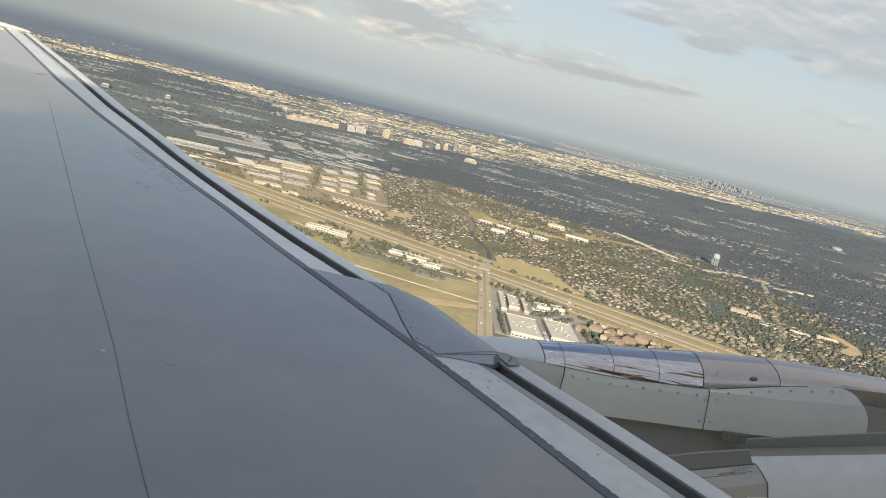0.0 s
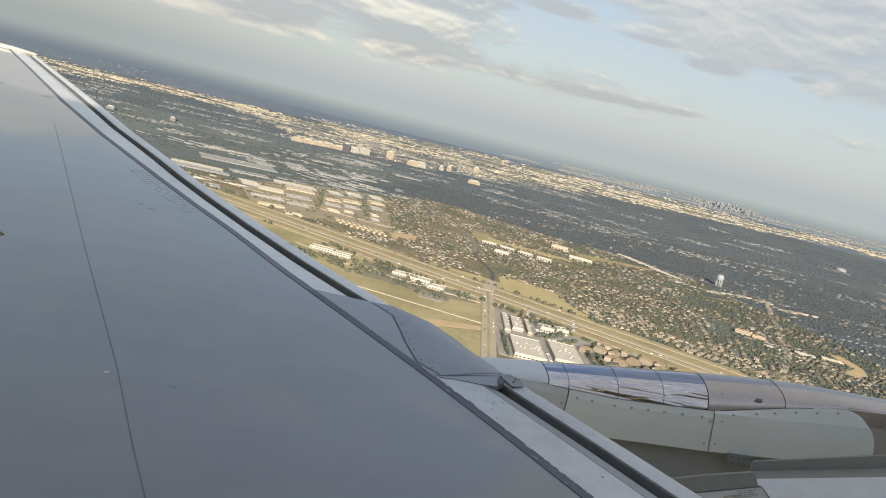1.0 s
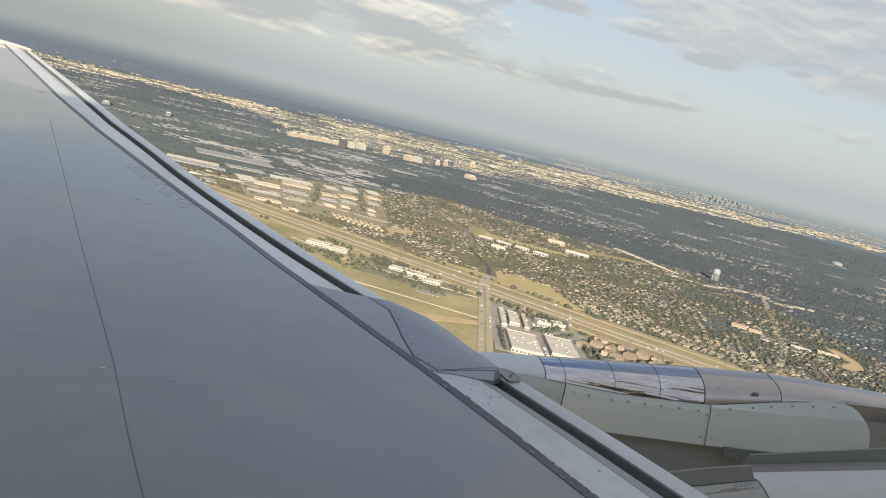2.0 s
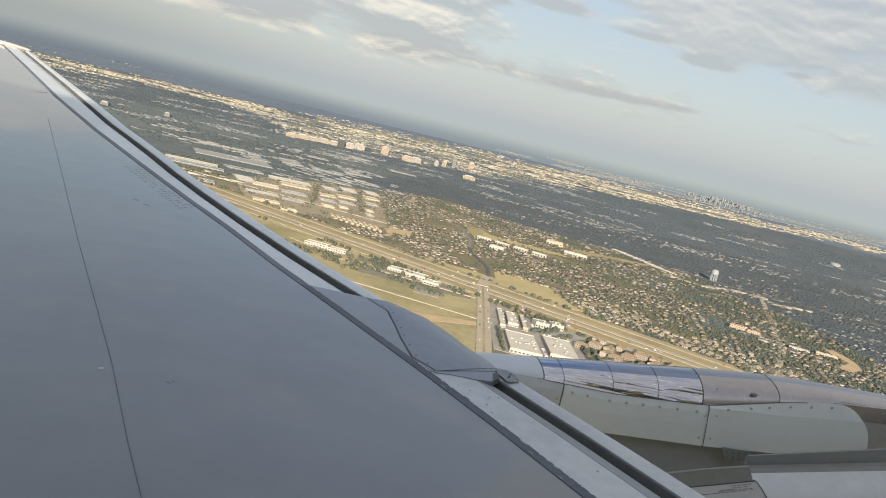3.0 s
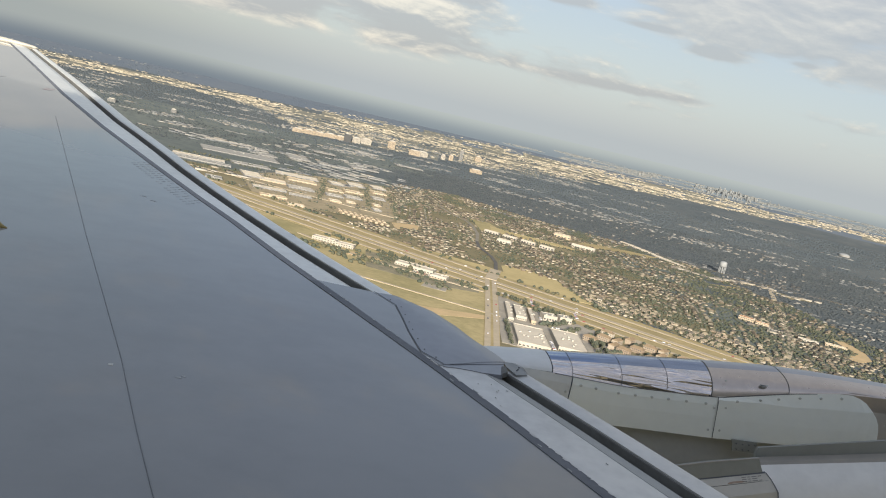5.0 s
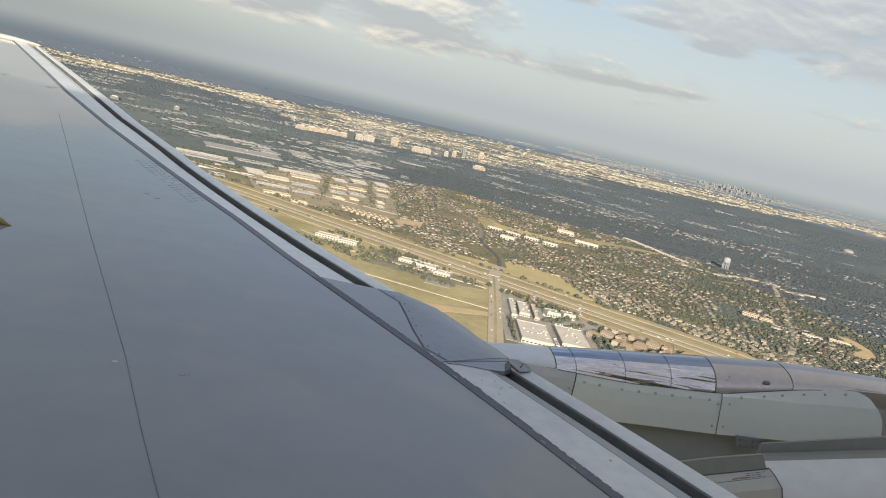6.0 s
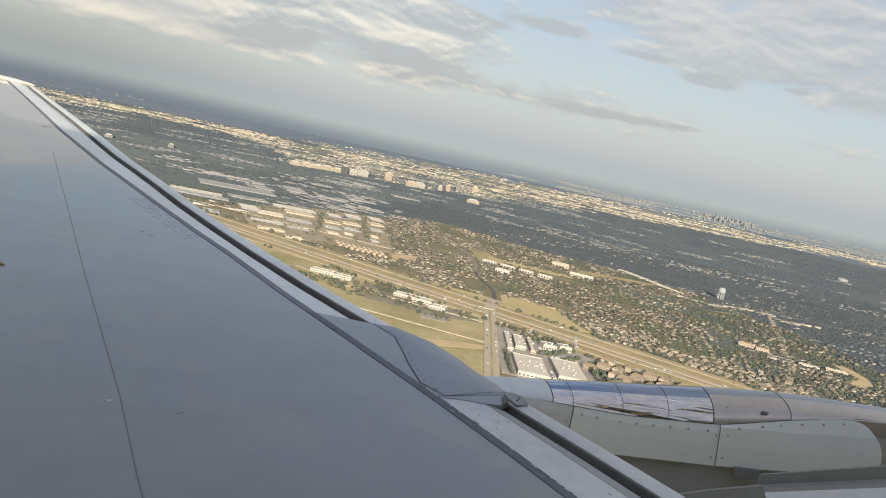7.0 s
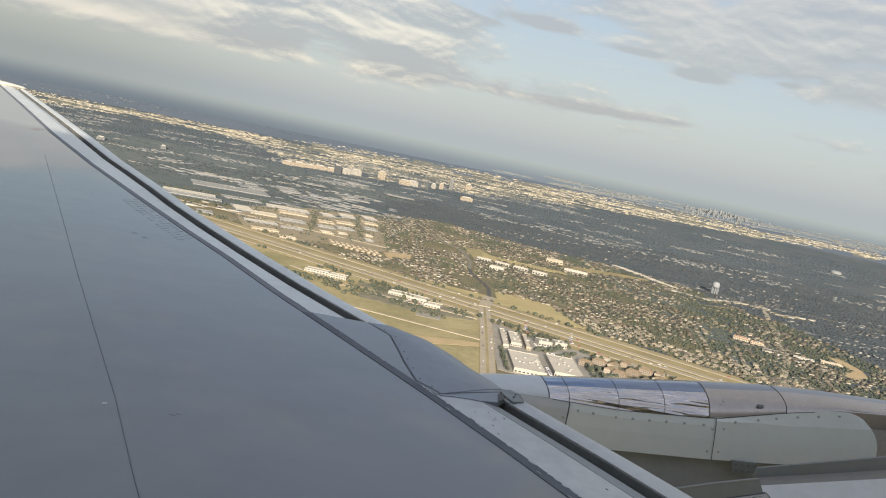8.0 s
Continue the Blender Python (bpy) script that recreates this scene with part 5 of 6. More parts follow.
def tree_model():
    """A single tree: tapered trunk with limbs and a crown of many leaf clumps."""
    root = empty("tree")
    bm = bmesh.new()
    bmesh.ops.create_cone(bm, cap_ends=True, segments=8, radius1=0.32, radius2=0.14, depth=3.4, matrix=Matrix.Translation((0, 0, 1.6)))
    for k in range(4):
        m = Matrix.Translation((0, 0, 2.6)) @ Matrix.Rotation(k * 1.6, 4, "Z") @ Matrix.Rotation(0.8, 4, "X") @ Matrix.Translation((0, 0, 1.0))
        bmesh.ops.create_cone(bm, cap_ends=True, segments=6, radius1=0.12, radius2=0.04, depth=2.2, matrix=m)
    part("trunk", bm, BARK, root)
    r, bm = random.Random(4), bmesh.new()
    for k in range(34):
        a, h = r.uniform(0, 6.28), r.uniform(2.6, 7.6)
        w = 2.7 * math.sqrt(max(0.1, 1 - ((h - 4.9) / 3.2) ** 2)) * math.sqrt(r.random())
        bmesh.ops.create_icosphere(bm, subdivisions=1, radius=r.uniform(0.6, 1.15), matrix=Matrix.Translation((w * math.cos(a), w * math.sin(a), h)) @ Matrix.Rotation(a, 4, "X"))
    for v in bm.verts:
        v.co += Vector((r.uniform(-.2, .2), r.uniform(-.2, .2), r.uniform(-.2, .2)))
    part("crown", bm, LEAF, root)
    return tagged(root, "dark green broadleaf tree with an uneven crown", "tree", "trees beside the warehouses")


tree = tree_model()
r = random.Random(9)
first = True
for k in range(150):
    if k < 60:
        t = r.random()
        x, y = 250 + 14 * t + r.uniform(-1.5, 1.5), 1050 + 130 * t
        x += r.choice((0, 116, 128))
    elif k < 110:
        u, v = r.uniform(-180, -40), r.choice((-72, -80, -108)) + r.uniform(-7, 7)
        x, y = to_xy(u, v)
    else:
        u, v = r.uniform(60, 190), -70 - r.uniform(0, 26)
        x, y = to_xy(u, v)
    m = pose(x, y, 0, 0, 0, r.uniform(0, 360)) @ Matrix.Scale(r.uniform(0.5, 1.0), 4)
    ob = tree if first else copy_thing(tree, Matrix())
    ob.matrix_basis, first = m, False


# ---- industrial sheds, shops and distant buildings
def scatter_boxes(name, x, y, wide, deep, high, mat, label, category, seed, turn=None, across_view=False):
    g = np.random.default_rng(seed)
    n = len(x)
    sizes = np.stack([g.uniform(*wide, n), g.uniform(*deep, n)], 1)
    turns = g.uniform(-0.15, 0.15, n) + (0.0 if turn is None else turn) + (g.random(n) < 0.5) * math.pi / 2
    if across_view:  # fronts turned square to the camera's bearing, to read as streaks in its view
        turns = g.uniform(-0.12, 0.12, n) - np.arctan2(x, y)
    scatter(name, [(BOX_V, BOX_F)], np.stack([x, y, terrain(x, y) - 0.5], 1), sizes, turns, mat, label, category, g.uniform(*high, n))


# industrial quarter behind the highway
x, y = view_wedge(1500, 1850, 3000, 31, -24, 6)
u, v = to_uv(x, y)
c = clumps(x, y, 0.008, 4.0)
keep = ~in_suburb(x, y) & (v > 80) & (x < 240) & (c > 0.02) & ~((x > -190) & (x < 165) & (y < 2680)) & ~((x < -130) & (y > 2260) & (y < 2800))
near = keep & (y < 2350)
scatter_boxes("industrial_sheds", x[near], y[near], (12, 34), (12, 34), (2, 3.2), FLAT_ROOF, "pale flat-roofed sheds and yards", "sheds", 32, 0.2)
keep &= y >= 2350
scatter_boxes("industrial_sheds", x[keep], y[keep], (14, 44), (16, 44), (1.6, 2.6), MUTED_ROOF, "flat-roofed sheds and yards in haze-muted tones", "sheds", 43, 0.2)
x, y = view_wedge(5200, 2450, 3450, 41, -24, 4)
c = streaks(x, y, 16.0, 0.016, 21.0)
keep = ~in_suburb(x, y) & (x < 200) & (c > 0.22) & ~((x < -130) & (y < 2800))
scatter_boxes("shaded_sheds", x[keep], y[keep], (8, 26), (10, 32), (1.3, 2.2), MUTED_ROOF, "grey sheds between trees, shade put into their tones", "sheds", 42, across_view=True)
# roofs and clearings in the woods
x, y = view_wedge(17000, 1500, 3400, 33, -10, 44)
c = streaks(x, y, 13.0, 0.018, 6.0)
keep = ~in_suburb(x, y) & ~open_ground(x, y) & (x > 250) & (c > 0.34) & (clumps(x, y, 0.0035, 31.0) > 0.02)
scatter_boxes("roofs_in_woods", x[keep], y[keep], (4, 12), (6, 14), (1.3, 2.2), MUTED_ROOF, "pale roofs among the woods", "buildings", 34, across_view=True)
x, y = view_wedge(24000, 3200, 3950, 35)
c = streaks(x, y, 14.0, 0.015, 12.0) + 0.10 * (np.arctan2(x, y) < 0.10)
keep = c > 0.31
scatter_boxes("roofs_on_rise", x[keep], y[keep], (5, 15), (6, 18), (1.0, 1.8), MUTED_ROOF, "pale roofs among woods on the rising land", "buildings", 36, across_view=True)
# shops and yards along two far roads, and single roofs in the woods
g = np.random.default_rng(51)
for line, n, reach, seed in (([(420, 2700), (800, 2550), (1150, 2300), (1600, 2180), (2100, 2150)], 260, 24, 52), ([(700, 3180), (1150, 2960), (1600, 2700), (2300, 2400)], 320, 30, 53)):
    t = np.sort(g.uniform(0, len(line) - 1.001, n))
    i = t.astype(int)
    p = np.array(line, float)
    c = clumps(t * 100, t * 0, 0.05, float(seed))
    at = p[i] + (p[i + 1] - p[i]) * (t - i)[:, None] + g.normal(0, reach, (n, 2))
    keep = (c > -0.1) & ~open_ground(at[:, 0], at[:, 1])
    scatter_boxes("roadside_shops", at[keep, 0], at[keep, 1], (6, 18), (8, 20), (1.6, 2.8), MUTED_ROOF, "low pale shops and sheds along a road in the woods", "shops", seed, across_view=True)
for line, n, reach, seed in ((SHOP_ROAD, 60, 9, 57), ([(835, 1609), (850, 1513), (904, 1440)], 16, 12, 58)):
    t = np.sort(g.uniform(0, len(line) - 1.001, n))
    i, p = t.astype(int), np.array(line, float)
    at = p[i] + (p[i + 1] - p[i]) * (t - i)[:, None] + g.normal(0, reach, (n, 2))
    scatter_boxes("roadside_shops", at[:, 0], at[:, 1], (8, 22), (8, 18), (2.2, 3.4), FLAT_ROOF, "low pale shops along a road at the woods", "shops", seed, across_view=True)
x, y = view_wedge(2600, 1700, 3300, 54, 8, 44)
c = clumps(x, y, 0.005, 41.0)
keep = ~in_suburb(x, y) & ~open_ground(x, y) & (x > 350) & (c > 0.22)
scatter_boxes("woodland_homes", x[keep], y[keep], (4, 9), (4, 8), (2.2, 3.6), HOMES, "small pale roofs showing between trees", "homes", 55)
# the pale band of the far town
x, y = view_wedge(84000, 3480, 4470, 37)
bearing, reach = np.degrees(np.arctan2(x, y)), np.hypot(x, y)
inner, outer = town_reach(bearing)
q = (reach - inner) / (outer - inner)
c = streaks(x, y, 16.0, 0.022, 15.0) + 0.6 * streaks(x, y, 60.0, 0.05, 16.0)
keep = (q > 0) & (q < 1) & (rng.random(len(x)) < (0.62 + c * 2.2) * np.clip(q * 5, 0, 1) * np.clip((1 - q) * 3, 0.25, 1) * np.interp(outer - inner, [200, 700], [1.0, 0.5]))
scatter_boxes("far_town", x[keep], y[keep], (4, 15), (5, 14), (0.8, 1.7), TOWN_ROOF, "pale far town roofs with sunlight put into their tones", "town", 38, across_view=True)
x, y = view_wedge(300, 4290, 4470, 39)
c = streaks(x, y, 7.0, 0.012, 18.0)
scatter_boxes("far_roofs", x[c > 0.36], y[c > 0.36], (6, 20), (3, 6), (1.8, 2.6), HAZY_ROOF, "small pale roofs near the horizon", "buildings", 40, across_view=True)

x, y = view_wedge(9000, 4478, 4660, 44, 8, 36)
c = streaks(x, y, 18.0, 0.02, 24.0)
keep = c > np.interp(np.degrees(np.arctan2(x, y)), [8, 16], [0.45, -0.1])
spots = np.stack([x[keep], y[keep], [edge_z(q) - 0.3 for q in np.hypot(x[keep], y[keep])]], 1)
g = np.random.default_rng(45)
scatter("hazy_roofs", [(BOX_V, BOX_F)], spots, np.stack([g.uniform(4, 14, len(spots)), g.uniform(3, 7, len(spots))], 1), -np.arctan2(spots[:, 0], spots[:, 1]), HAZY_ROOF, "pale roofs near the horizon with haze painted in", "town", g.uniform(1.4, 2.8, len(spots)))


def building(name, x, y, w, d, h, turn, wall, roof, label, category="building", group="", rows=0, cols=0, units=0):
    """A flat-roofed building: walls, roof deck with parapet, window bands, roof units."""
    root = empty(name, (x, y, float(terrain(x, y)) - 0.4), turn)
    part("wall", box(-w / 2, w / 2, -d / 2, d / 2, 0, h), wall, root)
    part("roof", box(-w / 2 + 0.5, w / 2 - 0.5, -d / 2 + 0.5, d / 2 - 0.5, h, h + 0.15), roof, root)
    for x0, x1, y0, y1 in ((-w / 2, w / 2, -d / 2, -d / 2 + 0.4), (-w / 2, w / 2, d / 2 - 0.4, d / 2), (-w / 2, -w / 2 + 0.4, -d / 2 + 0.4, d / 2 - 0.4), (w / 2 - 0.4, w / 2, -d / 2 + 0.4, d / 2 - 0.4)):
        part("parapet", box(x0, x1, y0, y1, h + 0.002, h + 0.9), wall, root)
    for i in range(rows):
        for j in range(cols):
            z, cw = h * (i + 0.3) / rows, w / cols
            xa = -w / 2 + cw * (j + 0.2)
            part("window", box(xa, xa + cw * 0.6, -d / 2 - 0.06, -d / 2 + 0.05, z, z + h / rows * (0.28 if rows == 1 and d > 14 else 0.45)), DARK_GLASS, root)
    r = random.Random(int(x * 7 + y))
    for k in range(units):
        xa, ya = r.uniform(-w * 0.4, w * 0.4), r.uniform(-d * 0.35, d * 0.35)
        part("roof_unit", box(xa, xa + 2.5, ya, ya + 2, h + 0.15, h + 1.6), GREY_ROOF, root)
    return tagged(root, label, category, group)


# warehouses by the crossroad
building("warehouse", 280, 1243, 8, 106, 5, -7, PALE_WALL, WHITE_ROOF, "long white warehouse with a flat roof", "warehouse", "", 1, 4, 4)
building("warehouse", 296, 1246, 15, 74, 5.5, -7, PALE_WALL, WHITE_ROOF, "white warehouse with a flat roof and vents", "warehouse", "", 1, 6, 6)
building("warehouse", 312, 1240, 7, 84, 5, -7, TAN_WALL, WHITE_ROOF, "narrow pale storage building", "warehouse", "", 1, 3, 3)
building("office_building", 339, 1250, 20, 20, 8, 4, PALE_WALL, GREY_ROOF, "pale office block with dark tall windows", "office", "", 1, 5, 3)
building("office_building", 364, 1258, 18, 18, 8, 4, PALE_WALL, GREY_ROOF, "pale office block with dark tall windows", "office", "", 1, 5, 3)
building("warehouse", 284, 1106, 40, 96, 6, -6, PALE_WALL, WHITE_ROOF, "large white warehouse with skylights on its roof", "warehouse", "", 1, 8, 12)
building("warehouse", 337, 1120, 38, 96, 6, -6, PALE_WALL, WHITE_ROOF, "large white warehouse beside a parking lot", "warehouse", "", 1, 10, 8)
# school and shops in the field
building("school_building", 150, 1446, 40, 22, 5, -18, PALE_WALL, WHITE_ROOF, "long white school building with a flat roof", "school", "", 1, 9, 4)
building("school_building", 176, 1428, 30, 26, 6, -18, PALE_WALL, WHITE_ROOF, "white school hall with a flat roof", "school", "", 1, 6, 3)
building("school_building", 197, 1398, 24, 22, 5, -18, PALE_WALL, WHITE_ROOF, "white school annex with a flat roof", "school", "", 1, 5, 2)
building("motel", 14, 1520, 40, 20, 6, -12, PALE_WALL, WHITE_ROOF, "white two-storey motel block", "motel", "", 2, 8, 2)
building("motel", 48, 1504, 30, 20, 6, -12, PALE_WALL, WHITE_ROOF, "white two-storey motel block", "motel", "", 2, 7, 2)
# long distribution sheds in the industrial quarter
for x, y, w, d, h, turn, roof, label in ((-263, 2704, 215, 115, 2.4, 13, GREY_ROOF, "very long grey distribution shed with a flat roof"), (-329, 2385, 130, 42, 2.8, 8, CREAM_ROOF, "long pale shed with docks"),
                                         (-309, 2312, 140, 36, 2.8, 8, GREY_ROOF, "long grey shed beside the docks"), (-207, 2458, 100, 46, 3.0, 16, GREY_ROOF, "low grey shed beside the long one"),
                                         (-114, 2944, 66, 150, 3.0, 12, GREY_ROOF, "wide grey shed with flat roof"), (-325, 2937, 150, 36, 2.6, 22, WHITE_ROOF, "narrow pale shed along a siding"),
                                         (-230, 2930, 40, 70, 2.6, 18, GREY_ROOF, "small grey shed with a flat roof"), (-201, 2839, 60, 66, 2.6, 18, GREY_ROOF, "grey shed between yards"),
                                         (-182, 2245, 46, 95, 3.2, 14, CREAM_ROOF, "pale square hall with roof units"), (-243, 2041, 36, 40, 3.0, 10, GREY_ROOF, "small grey hall near the highway")):
    building("distribution_shed", x, y, w, d, h, turn, MUTED_WALL, roof, label, "shed", "", 1, max(4, w // 14), 4)
# flat-roofed business units between lots, in three groups
UNITS = ((-84, 2436, 112, 58), (-66, 2340, 71, 50), (-61, 2177, 61, 42), (-128, 2213, 62, 58), (-123, 2049, 74, 26), (-105, 1930, 56, 24), (-54, 2039, 50, 22), (-54, 1870, 35, 26),
         (20, 2457, 37, 56), (19, 2291, 40, 42), (19, 2181, 41, 32), (22, 2075, 27, 28), (72, 2540, 44, 66), (65, 2343, 47, 44), (64, 2219, 41, 38), (58, 2119, 22, 26),
         (136, 2587, 39, 70), (132, 2450, 37, 48), (129, 2318, 33, 48), (120, 2165, 18, 28), (117, 2076, 19, 26))
for k, (x, y, w, d) in enumerate(UNITS):
    pale = k % 4 in (0, 3)
    building("business_unit", x, y, w, d, 2.8 + 0.5 * (k % 3), 7 + 3 * (k % 3), TAN_WALL if k % 2 else MUTED_WALL, CREAM_ROOF if pale else TAN_MEMBRANE if k % 2 else PALE_GRAVEL,
             "flat-roofed business unit with a %s roof" % ("cream" if pale else "tan" if k % 2 else "pale gravel"), "business unit", "business units behind the highway", 1, 6, 3)
for x, y, w, d, turn in ((-38, 3177, 74, 80, 10), (5, 2933, 98, 66, 8), (100, 3017, 92, 70, 10), (38, 2690, 87, 44, 10), (138, 2852, 58, 50, 10), (215, 2810, 50, 44, 8), (261, 3275, 96, 60, 10), (108, 3383, 79, 66, 14)):
    building("storage_hall", x, y, w, d, 2.4, turn, MUTED_WALL, GREY_ROOF, "low grey storage hall among trees", "hall", "storage halls behind the business units", 1, 7, 2)
g = np.random.default_rng(83)
x, y = g.uniform(-190, 172, 5200), g.uniform(1860, 2690, 5200)
clear = np.ones(len(x), bool)
for a, b, w, d in UNITS:
    clear &= (np.abs(x - a) > w / 2 + 5) | (np.abs(y - b) > d / 2 + 9)
rows_of = near_line(x, y, [(-14, 2060), (-10, 2480)], 7) | near_line(x, y, [(100, 2050), (103, 2600)], 7) | near_line(x, y, [(163, 2000), (166, 2690)], 8) | near_line(x, y, [(-150, 2330), (40, 2600)], 8)
plant("lot_trees", x, y, clear & (rows_of | (clumps(x, y, 0.03, 14.0) > 0.30)) & (to_uv(x, y)[1] > 84), 1, (1.2, 2.6), LEAF, "rows of dark trees between the business units", 84)
x, y = g.uniform(-185, 165, 900), g.uniform(1990, 2640, 900)
clear = np.ones(len(x), bool)
for a, b, w, d in UNITS:
    clear &= (np.abs(x - a) > w / 2 + 3) | (np.abs(y - b) > d / 2 + 4)
keep = clear & (clumps(x, y, 0.02, 17.0) > 0.02)
scatter_boxes("parked_vehicles", x[keep], y[keep], (1.6, 5), (1.6, 5), (1.2, 2.0), HOMES, "parked trucks and sheds in the yards", "vehicles", 85)
# long row houses between the business units and the highway
for k in range(9):
    x, y = 34 + k * 11.5, 1938 - k * 5
    building("row_house", x, y, 6, 26, 3.6, 9, TAN_WALL, TAN_MEMBRANE, "long tan row house block", "row house", "row houses behind the highway", 1, 2, 0)
    building("row_house", x + 6, y - 34, 6, 24, 3.6, 9, TAN_WALL, TAN_MEMBRANE, "long tan row house block", "row house", "row houses behind the highway", 1, 2, 0)
# apartments with hipped roofs beside the highway
for k in range(24):
    u, v = 258 + (k % 8) * 27 + 5 * (k % 3), -104 - (k // 8) * 34 + 6 * (k % 2)
    x, y = to_xy(u, v)
    root = empty("apartment_house", (x, y, 0), -41 + 90 * (k % 2))
    part("wall", box(-9, 9, -4.5, 4.5, 0, 6.4), HOUSE_TONES, root)
    bm = bmesh.new()
    vs = [bm.verts.new(p) for p in ((-9.6, -5.1, 6.4), (9.6, -5.1, 6.4), (9.6, 5.1, 6.4), (-9.6, 5.1, 6.4), (-5.5, 0, 9.2), (5.5, 0, 9.2))]
    for f in ((0, 1, 5, 4), (2, 3, 4, 5), (1, 2, 5), (3, 0, 4), (3, 2, 1, 0)):
        bm.faces.new([vs[i] for i in f])
    part("roof", bm, TAN_ROOF, root)
    for i in range(2):
        for j in range(6):
            part("window", box(-8.2 + j * 2.8, -7 + j * 2.8, -4.56, -4.4, 1.2 + i * 2.8, 2.6 + i * 2.8), DARK_GLASS, root)
    tagged(root, "pale apartment house with a tan hipped roof", "apartment house", "apartment houses beside the highway")
building("shopping_hall", 623, 2362, 44, 30, 9, -14, TAN_WALL, WHITE_ROOF, "tan hall with a pale flat roof among houses", "hall", "", 1, 5, 3)
building("shopping_hall", 640, 2205, 58, 15, 8, -22, PALE_WALL, WHITE_ROOF, "long white shop row", "shop", "", 1, 8, 3)
for k in range(4):
    building("shop_row", 392 + k * 40, 2112 - k * 22, 34, 12, 7, -28, PALE_WALL, WHITE_ROOF, "pale shop row beside the houses", "shop", "shop rows along a street", 1, 5, 1)
building("shopping_hall", 402, 1992, 32, 20, 8, -20, PALE_WALL, WHITE_ROOF, "white shop hall beside the winding road", "shop", "", 1, 5, 3)
for k in range(8):
    building("storage_row", 868 + k * 9, 2570 - k * 38, 44, 12, 3, -58 + 3 * (k % 2), PALE_WALL, WHITE_ROOF, "long pale storage row at the edge of the woods", "storage", "storage rows at the woods", 1, 6, 0)
building("shopping_hall", 943, 1535, 38, 14, 4, -20, TAN_WALL, WHITE_ROOF, "long pale hall beside the woods", "hall", "", 1, 8, 3)
building("shopping_hall", 888, 1532, 36, 13, 4, -28, PALE_WALL, GREY_ROOF, "low pale hall beside the woods", "hall", "", 1, 7, 2)
building("school_building", 812, 1625, 30, 16, 7, -35, TAN_WALL, RED_ROOF, "tan school with a red roof", "school", "", 2, 9, 2)
building("school_building", 832, 1603, 24, 13, 6, -25, TAN_WALL, RED_ROOF, "tan school wing with a red roof", "school", "", 2, 7, 2)


def tower(name, x, y, w, d, h, wall, label, floors, cols, turn=0.0):
    root = empty(name, (x, y, float(terrain(x, y)) - 1), turn)
    h *= 0.82
    part("wall", box(-w / 2, w / 2, -d / 2, d / 2, 0, h), wall, root)
    part("roof", box(-w / 3, w / 3, -d / 3, d / 3, h, h + 3), GREY_ROOF, root)
    for i in range(floors):
        z = h * (i + 0.35) / floors
        part("window_band", box(-w / 2 + 0.8, w / 2 - 0.8, -d / 2 - 0.12, -d / 2 + 0.1, z, z + h / floors * 0.42), DARK_GLASS, root)
    return tagged(root, label, "tower block")


for x, y, w, h, wall, floors, label in (
        (36, 3551, 28, 38, DARK_GLASS, 3, "dark glass office tower"), (108, 3600, 40, 26, PALE_WALL, 8, "pale office tower with window bands"),
        (70, 3570, 30, 26, PALE_WALL, 6, "pale office block with window bands"), (208, 3631, 28, 36, TAN_WALL, 10, "tan office tower with window bands"),
        (297, 3588, 42, 24, TAN_WALL, 7, "tan office block with window bands"), (330, 3600, 40, 24, PALE_WALL, 6, "pale office block with window bands"),
        (415, 3630, 16, 24, PALE_WALL, 6, "pale office block with window bands"), (448, 3649, 16, 28, TAN_WALL, 8, "tan office tower with window bands"),
        (493, 3703, 13, 50, MUTED_WALL, 16, "slender pale tower with many floors"), (573, 3772, 24, 26, TAN_WALL, 8, "tan office tower with window bands"),
        (-752, 3209, 26, 13, MUTED_WALL, 7, "pale office tower at the edge of the woods"), (-564, 3294, 18, 15, MUTED_WALL, 8, "grey office tower in the woods"),
        (530, 3480, 46, 16, TAN_WALL, 4, "brown office block in the woods")):
    tower("office_tower", x, y, w, w * 0.6, h, wall, label, floors, 4)
for k in range(5):
    tower("hospital_block", -150 + k * 40, 3522 + k * 12, 40, 18, 17 + 3 * (k % 2), TAN_WALL, "sunlit tan hospital block with window bands", 6, 5)

# skyline of the distant city
r = random.Random(5)
for k in range(64):
    a = r.gauss(23.6, 1.0) if k < 40 else r.uniform(15.0, 27)
    d = r.uniform(4490, 4600)
    x, y = d * math.sin(radians(a)), d * math.cos(radians(a))
    peak = math.exp(-((a - 23.6) / 1.5) ** 2)
    h = 8 + r.uniform(2, 20) * peak ** 2 + (20 if k in (3, 9, 17, 24) else 0) * peak
    w = r.uniform(5, 11)
    root = empty("skyscraper", (x, y, edge_z(d) - 2), r.uniform(-20, 20))
    part("shaft", box(-w / 2, w / 2, -w / 2, w / 2, 0, h, 0.4), TOWER_WALLS, root)
    part("crown", box(-w / 3, w / 3, -w / 3, w / 3, h, h + 3), TOWER_WALLS, root)
    tagged(root, "grey skyscraper of the distant city with haze painted in", "skyscraper", "distant skyline")


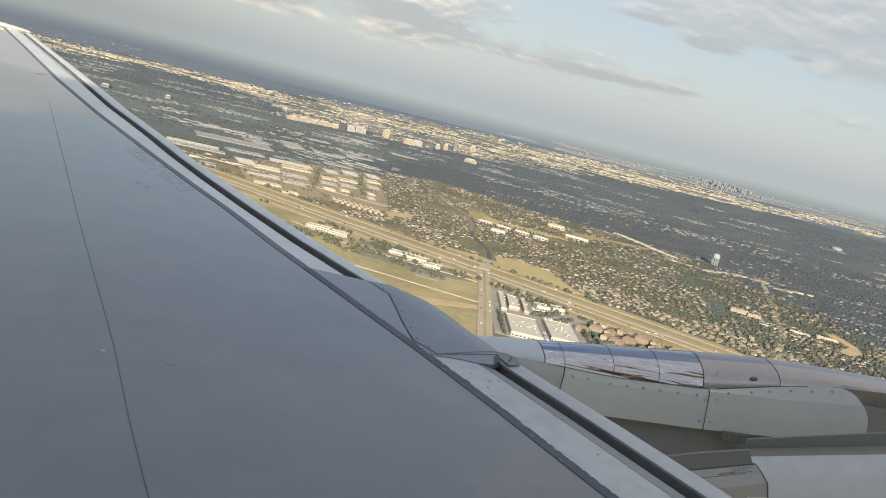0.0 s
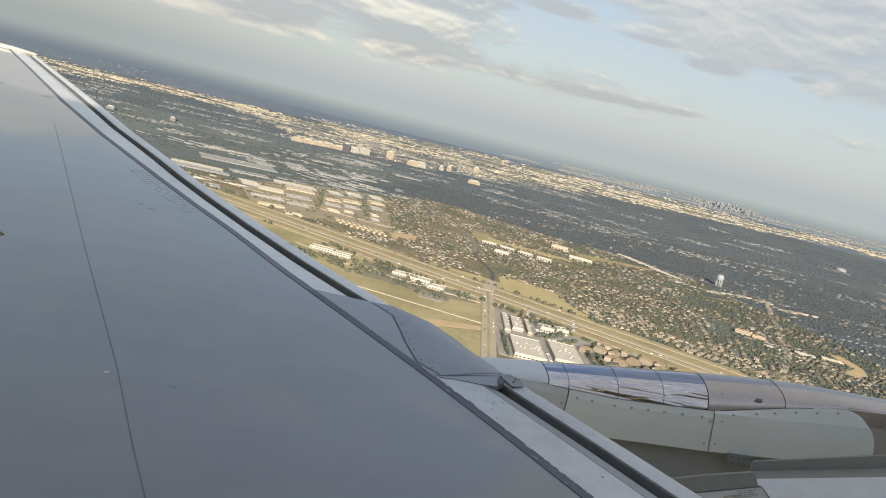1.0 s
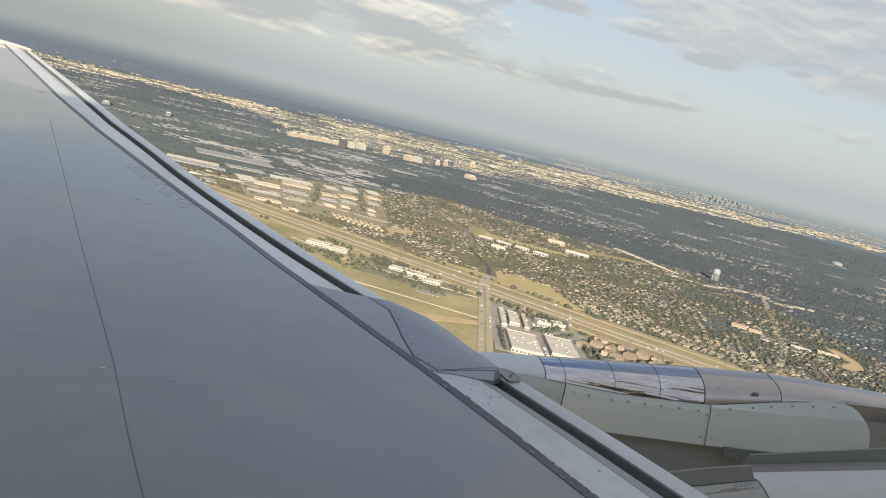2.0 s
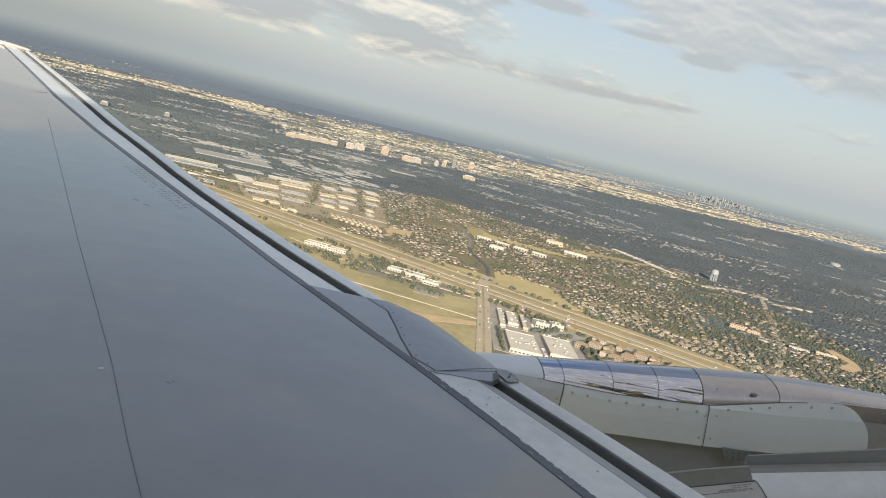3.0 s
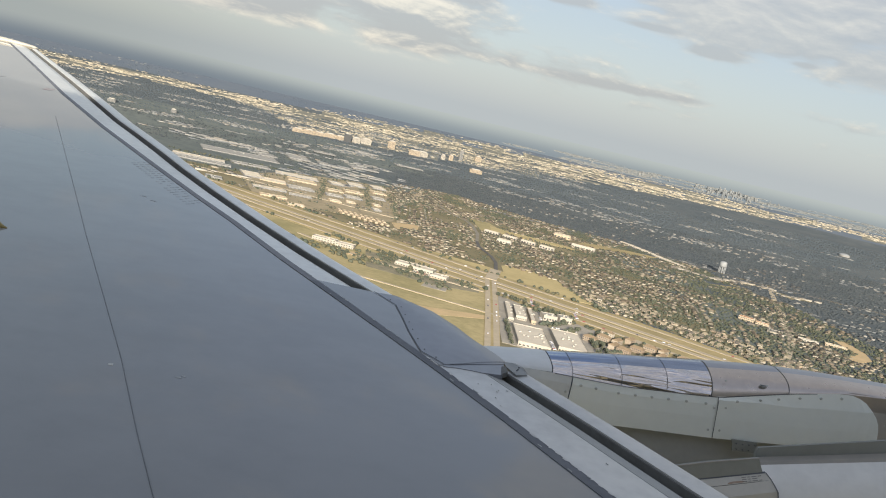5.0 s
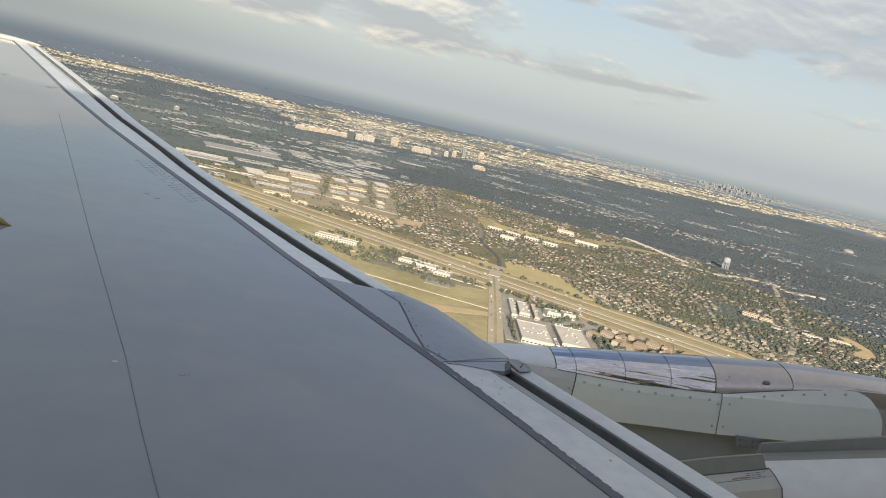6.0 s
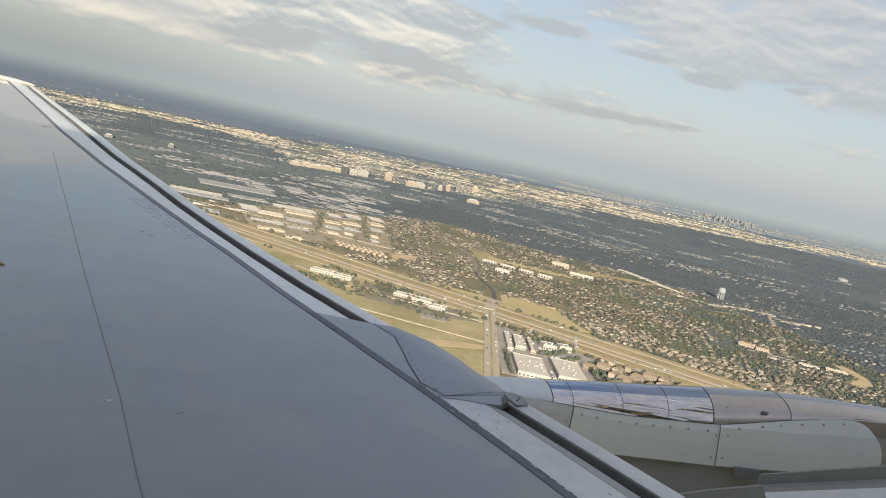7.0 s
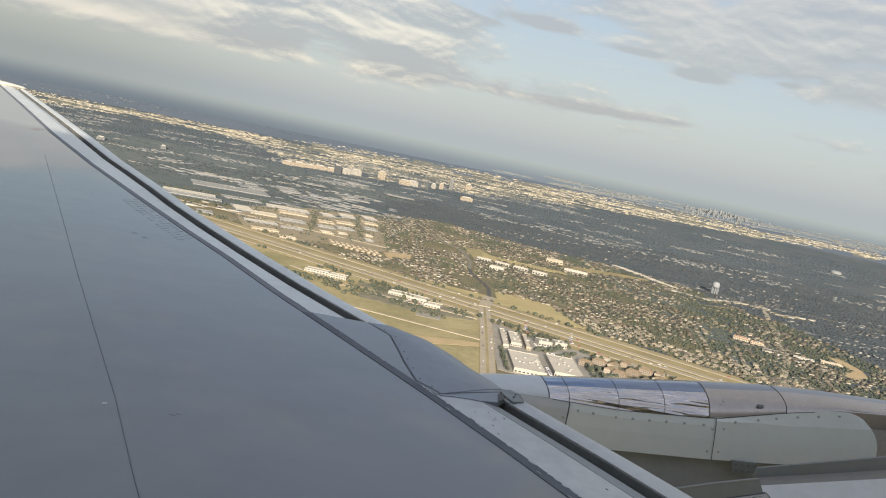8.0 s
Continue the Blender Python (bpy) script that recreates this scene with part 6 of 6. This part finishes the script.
def water_tower(x, y):
    root = empty("water_tower", (x, y, float(terrain(x, y))))
    bm = bmesh.new()
    prof = [(0, 33), (4, 32.4), (7.5, 31), (9.3, 28.5), (9.6, 26), (9.6, 21), (8.8, 18.6), (6, 17), (0, 16.4)]
    rows = [[(max(q, 0.02) * math.cos(a), max(q, 0.02) * math.sin(a), z) for a in np.linspace(0, 6.2832, 25)[:-1]] for q, z in prof]
    bm = loft(rows, True)
    part("tank", bm, TANK_WHITE, root, "white rounded steel tank", True)
    for k in range(10):
        a = k * math.pi / 5
        bm = bmesh.new()
        bmesh.ops.create_cone(bm, cap_ends=True, segments=8, radius1=0.7, radius2=0.6, depth=20, matrix=Matrix.Translation((8.6 * math.cos(a), 8.6 * math.sin(a), 10)))
        part("leg", bm, TANK_WHITE, root)
    bm = bmesh.new()
    bmesh.ops.create_cone(bm, cap_ends=True, segments=12, radius1=2.2, radius2=1.8, depth=17, matrix=Matrix.Translation((0, 0, 8.5)))
    part("riser", bm, TANK_WHITE, root)
    return tagged(root, "white water tower on columns above the woods", "water tower")


water_tower(1070, 2356)


def domed_hall(x, y):
    root = empty("domed_hall", (x, y, float(terrain(x, y)) - 0.5))
    ring = lambda q, z: [(q * math.cos(a), q * math.sin(a), z) for a in np.linspace(0, 6.2832, 33)[:-1]]
    part("wall", loft([ring(20, 0), ring(20, 6), ring(19, 6.4)], True), MUTED_WALL, root)
    part("roof", loft([ring(19.6, 6.2), ring(17, 8.6), ring(12, 10.6), ring(6, 11.7), ring(0.1, 12)], True), TANK_WHITE, root, "pale shallow dome", True)
    return tagged(root, "low hall with a pale dome beyond the woods", "hall")


domed_hall(1880, 3175)


# ---- cars on the highway and the crossroad
def car_model():
    root = empty("car")
    bm = bmesh.new()
    prof = [(-2.2, .35), (-2.2, .8), (-1.9, .95), (-1.3, 1.0), (-.9, 1.45), (.6, 1.45), (1.2, 1.0), (2.1, .85), (2.2, .4)]
    bm = loft([[(x, w, z) for x, z in prof] for w in (-.88, .88)], True, True)
    part("body", bm, CAR_PAINT, root)
    part("window", box(-.95, .8, -.9, .9, 1.05, 1.35), DARK_GLASS, root)
    for x in (-1.4, 1.4):
        for w in (-.8, .8):
            bm = bmesh.new()
            bmesh.ops.create_cone(bm, cap_ends=True, segments=12, radius1=.34, radius2=.34, depth=.22, matrix=Matrix.Translation((x, w, .34)) @ Matrix.Rotation(radians(90), 4, "X"))
            part("wheel", bm, SLOT_SHADE_AND_TYRE, root)
    return tagged(root, "passenger car on the concrete road", "car", "cars on the highway")


car = car_model()
r = random.Random(3)
turn_u = math.degrees(math.atan2(UY, UX))
for k in range(46):
    if k < 36:
        off = r.choice((-26, -21, -16, 3, 8, 13, -64, 56))
        x, y = to_xy(r.uniform(-420, 420), off)
        m = pose(x, y, 0.82, 0, 0, turn_u + (180 if off > 0 else 0))
    else:
        t = r.random()
        x, y = 225 + 66 * t + r.choice((-6, 6)), 1040 + 430 * t
        m = pose(x, y, 1.12, 0, 0, 81)
    ob = car if k == 0 else copy_thing(car, Matrix())
    ob.matrix_basis = m
r = random.Random(13)
for x, y, count, turn in ((333, 1330, 14, 82), (323, 1212, 14, 83), (334, 1200, 12, 4), (395, 1300, 12, 82), (309, 1075, 14, 84), (150, 1410, 12, -18)):
    for k in range(count):
        if r.random() < 0.75:
            a = radians(turn)
            px, py = x + 3.1 * k * math.cos(a), y + 3.1 * k * math.sin(a)
            ob = copy_thing(car, Matrix())
            ob.matrix_basis = pose(px, py, 0.42, 0, 0, turn + 90)
            tagged(ob, "parked car in a paved yard", "car", "cars parked in the yards")
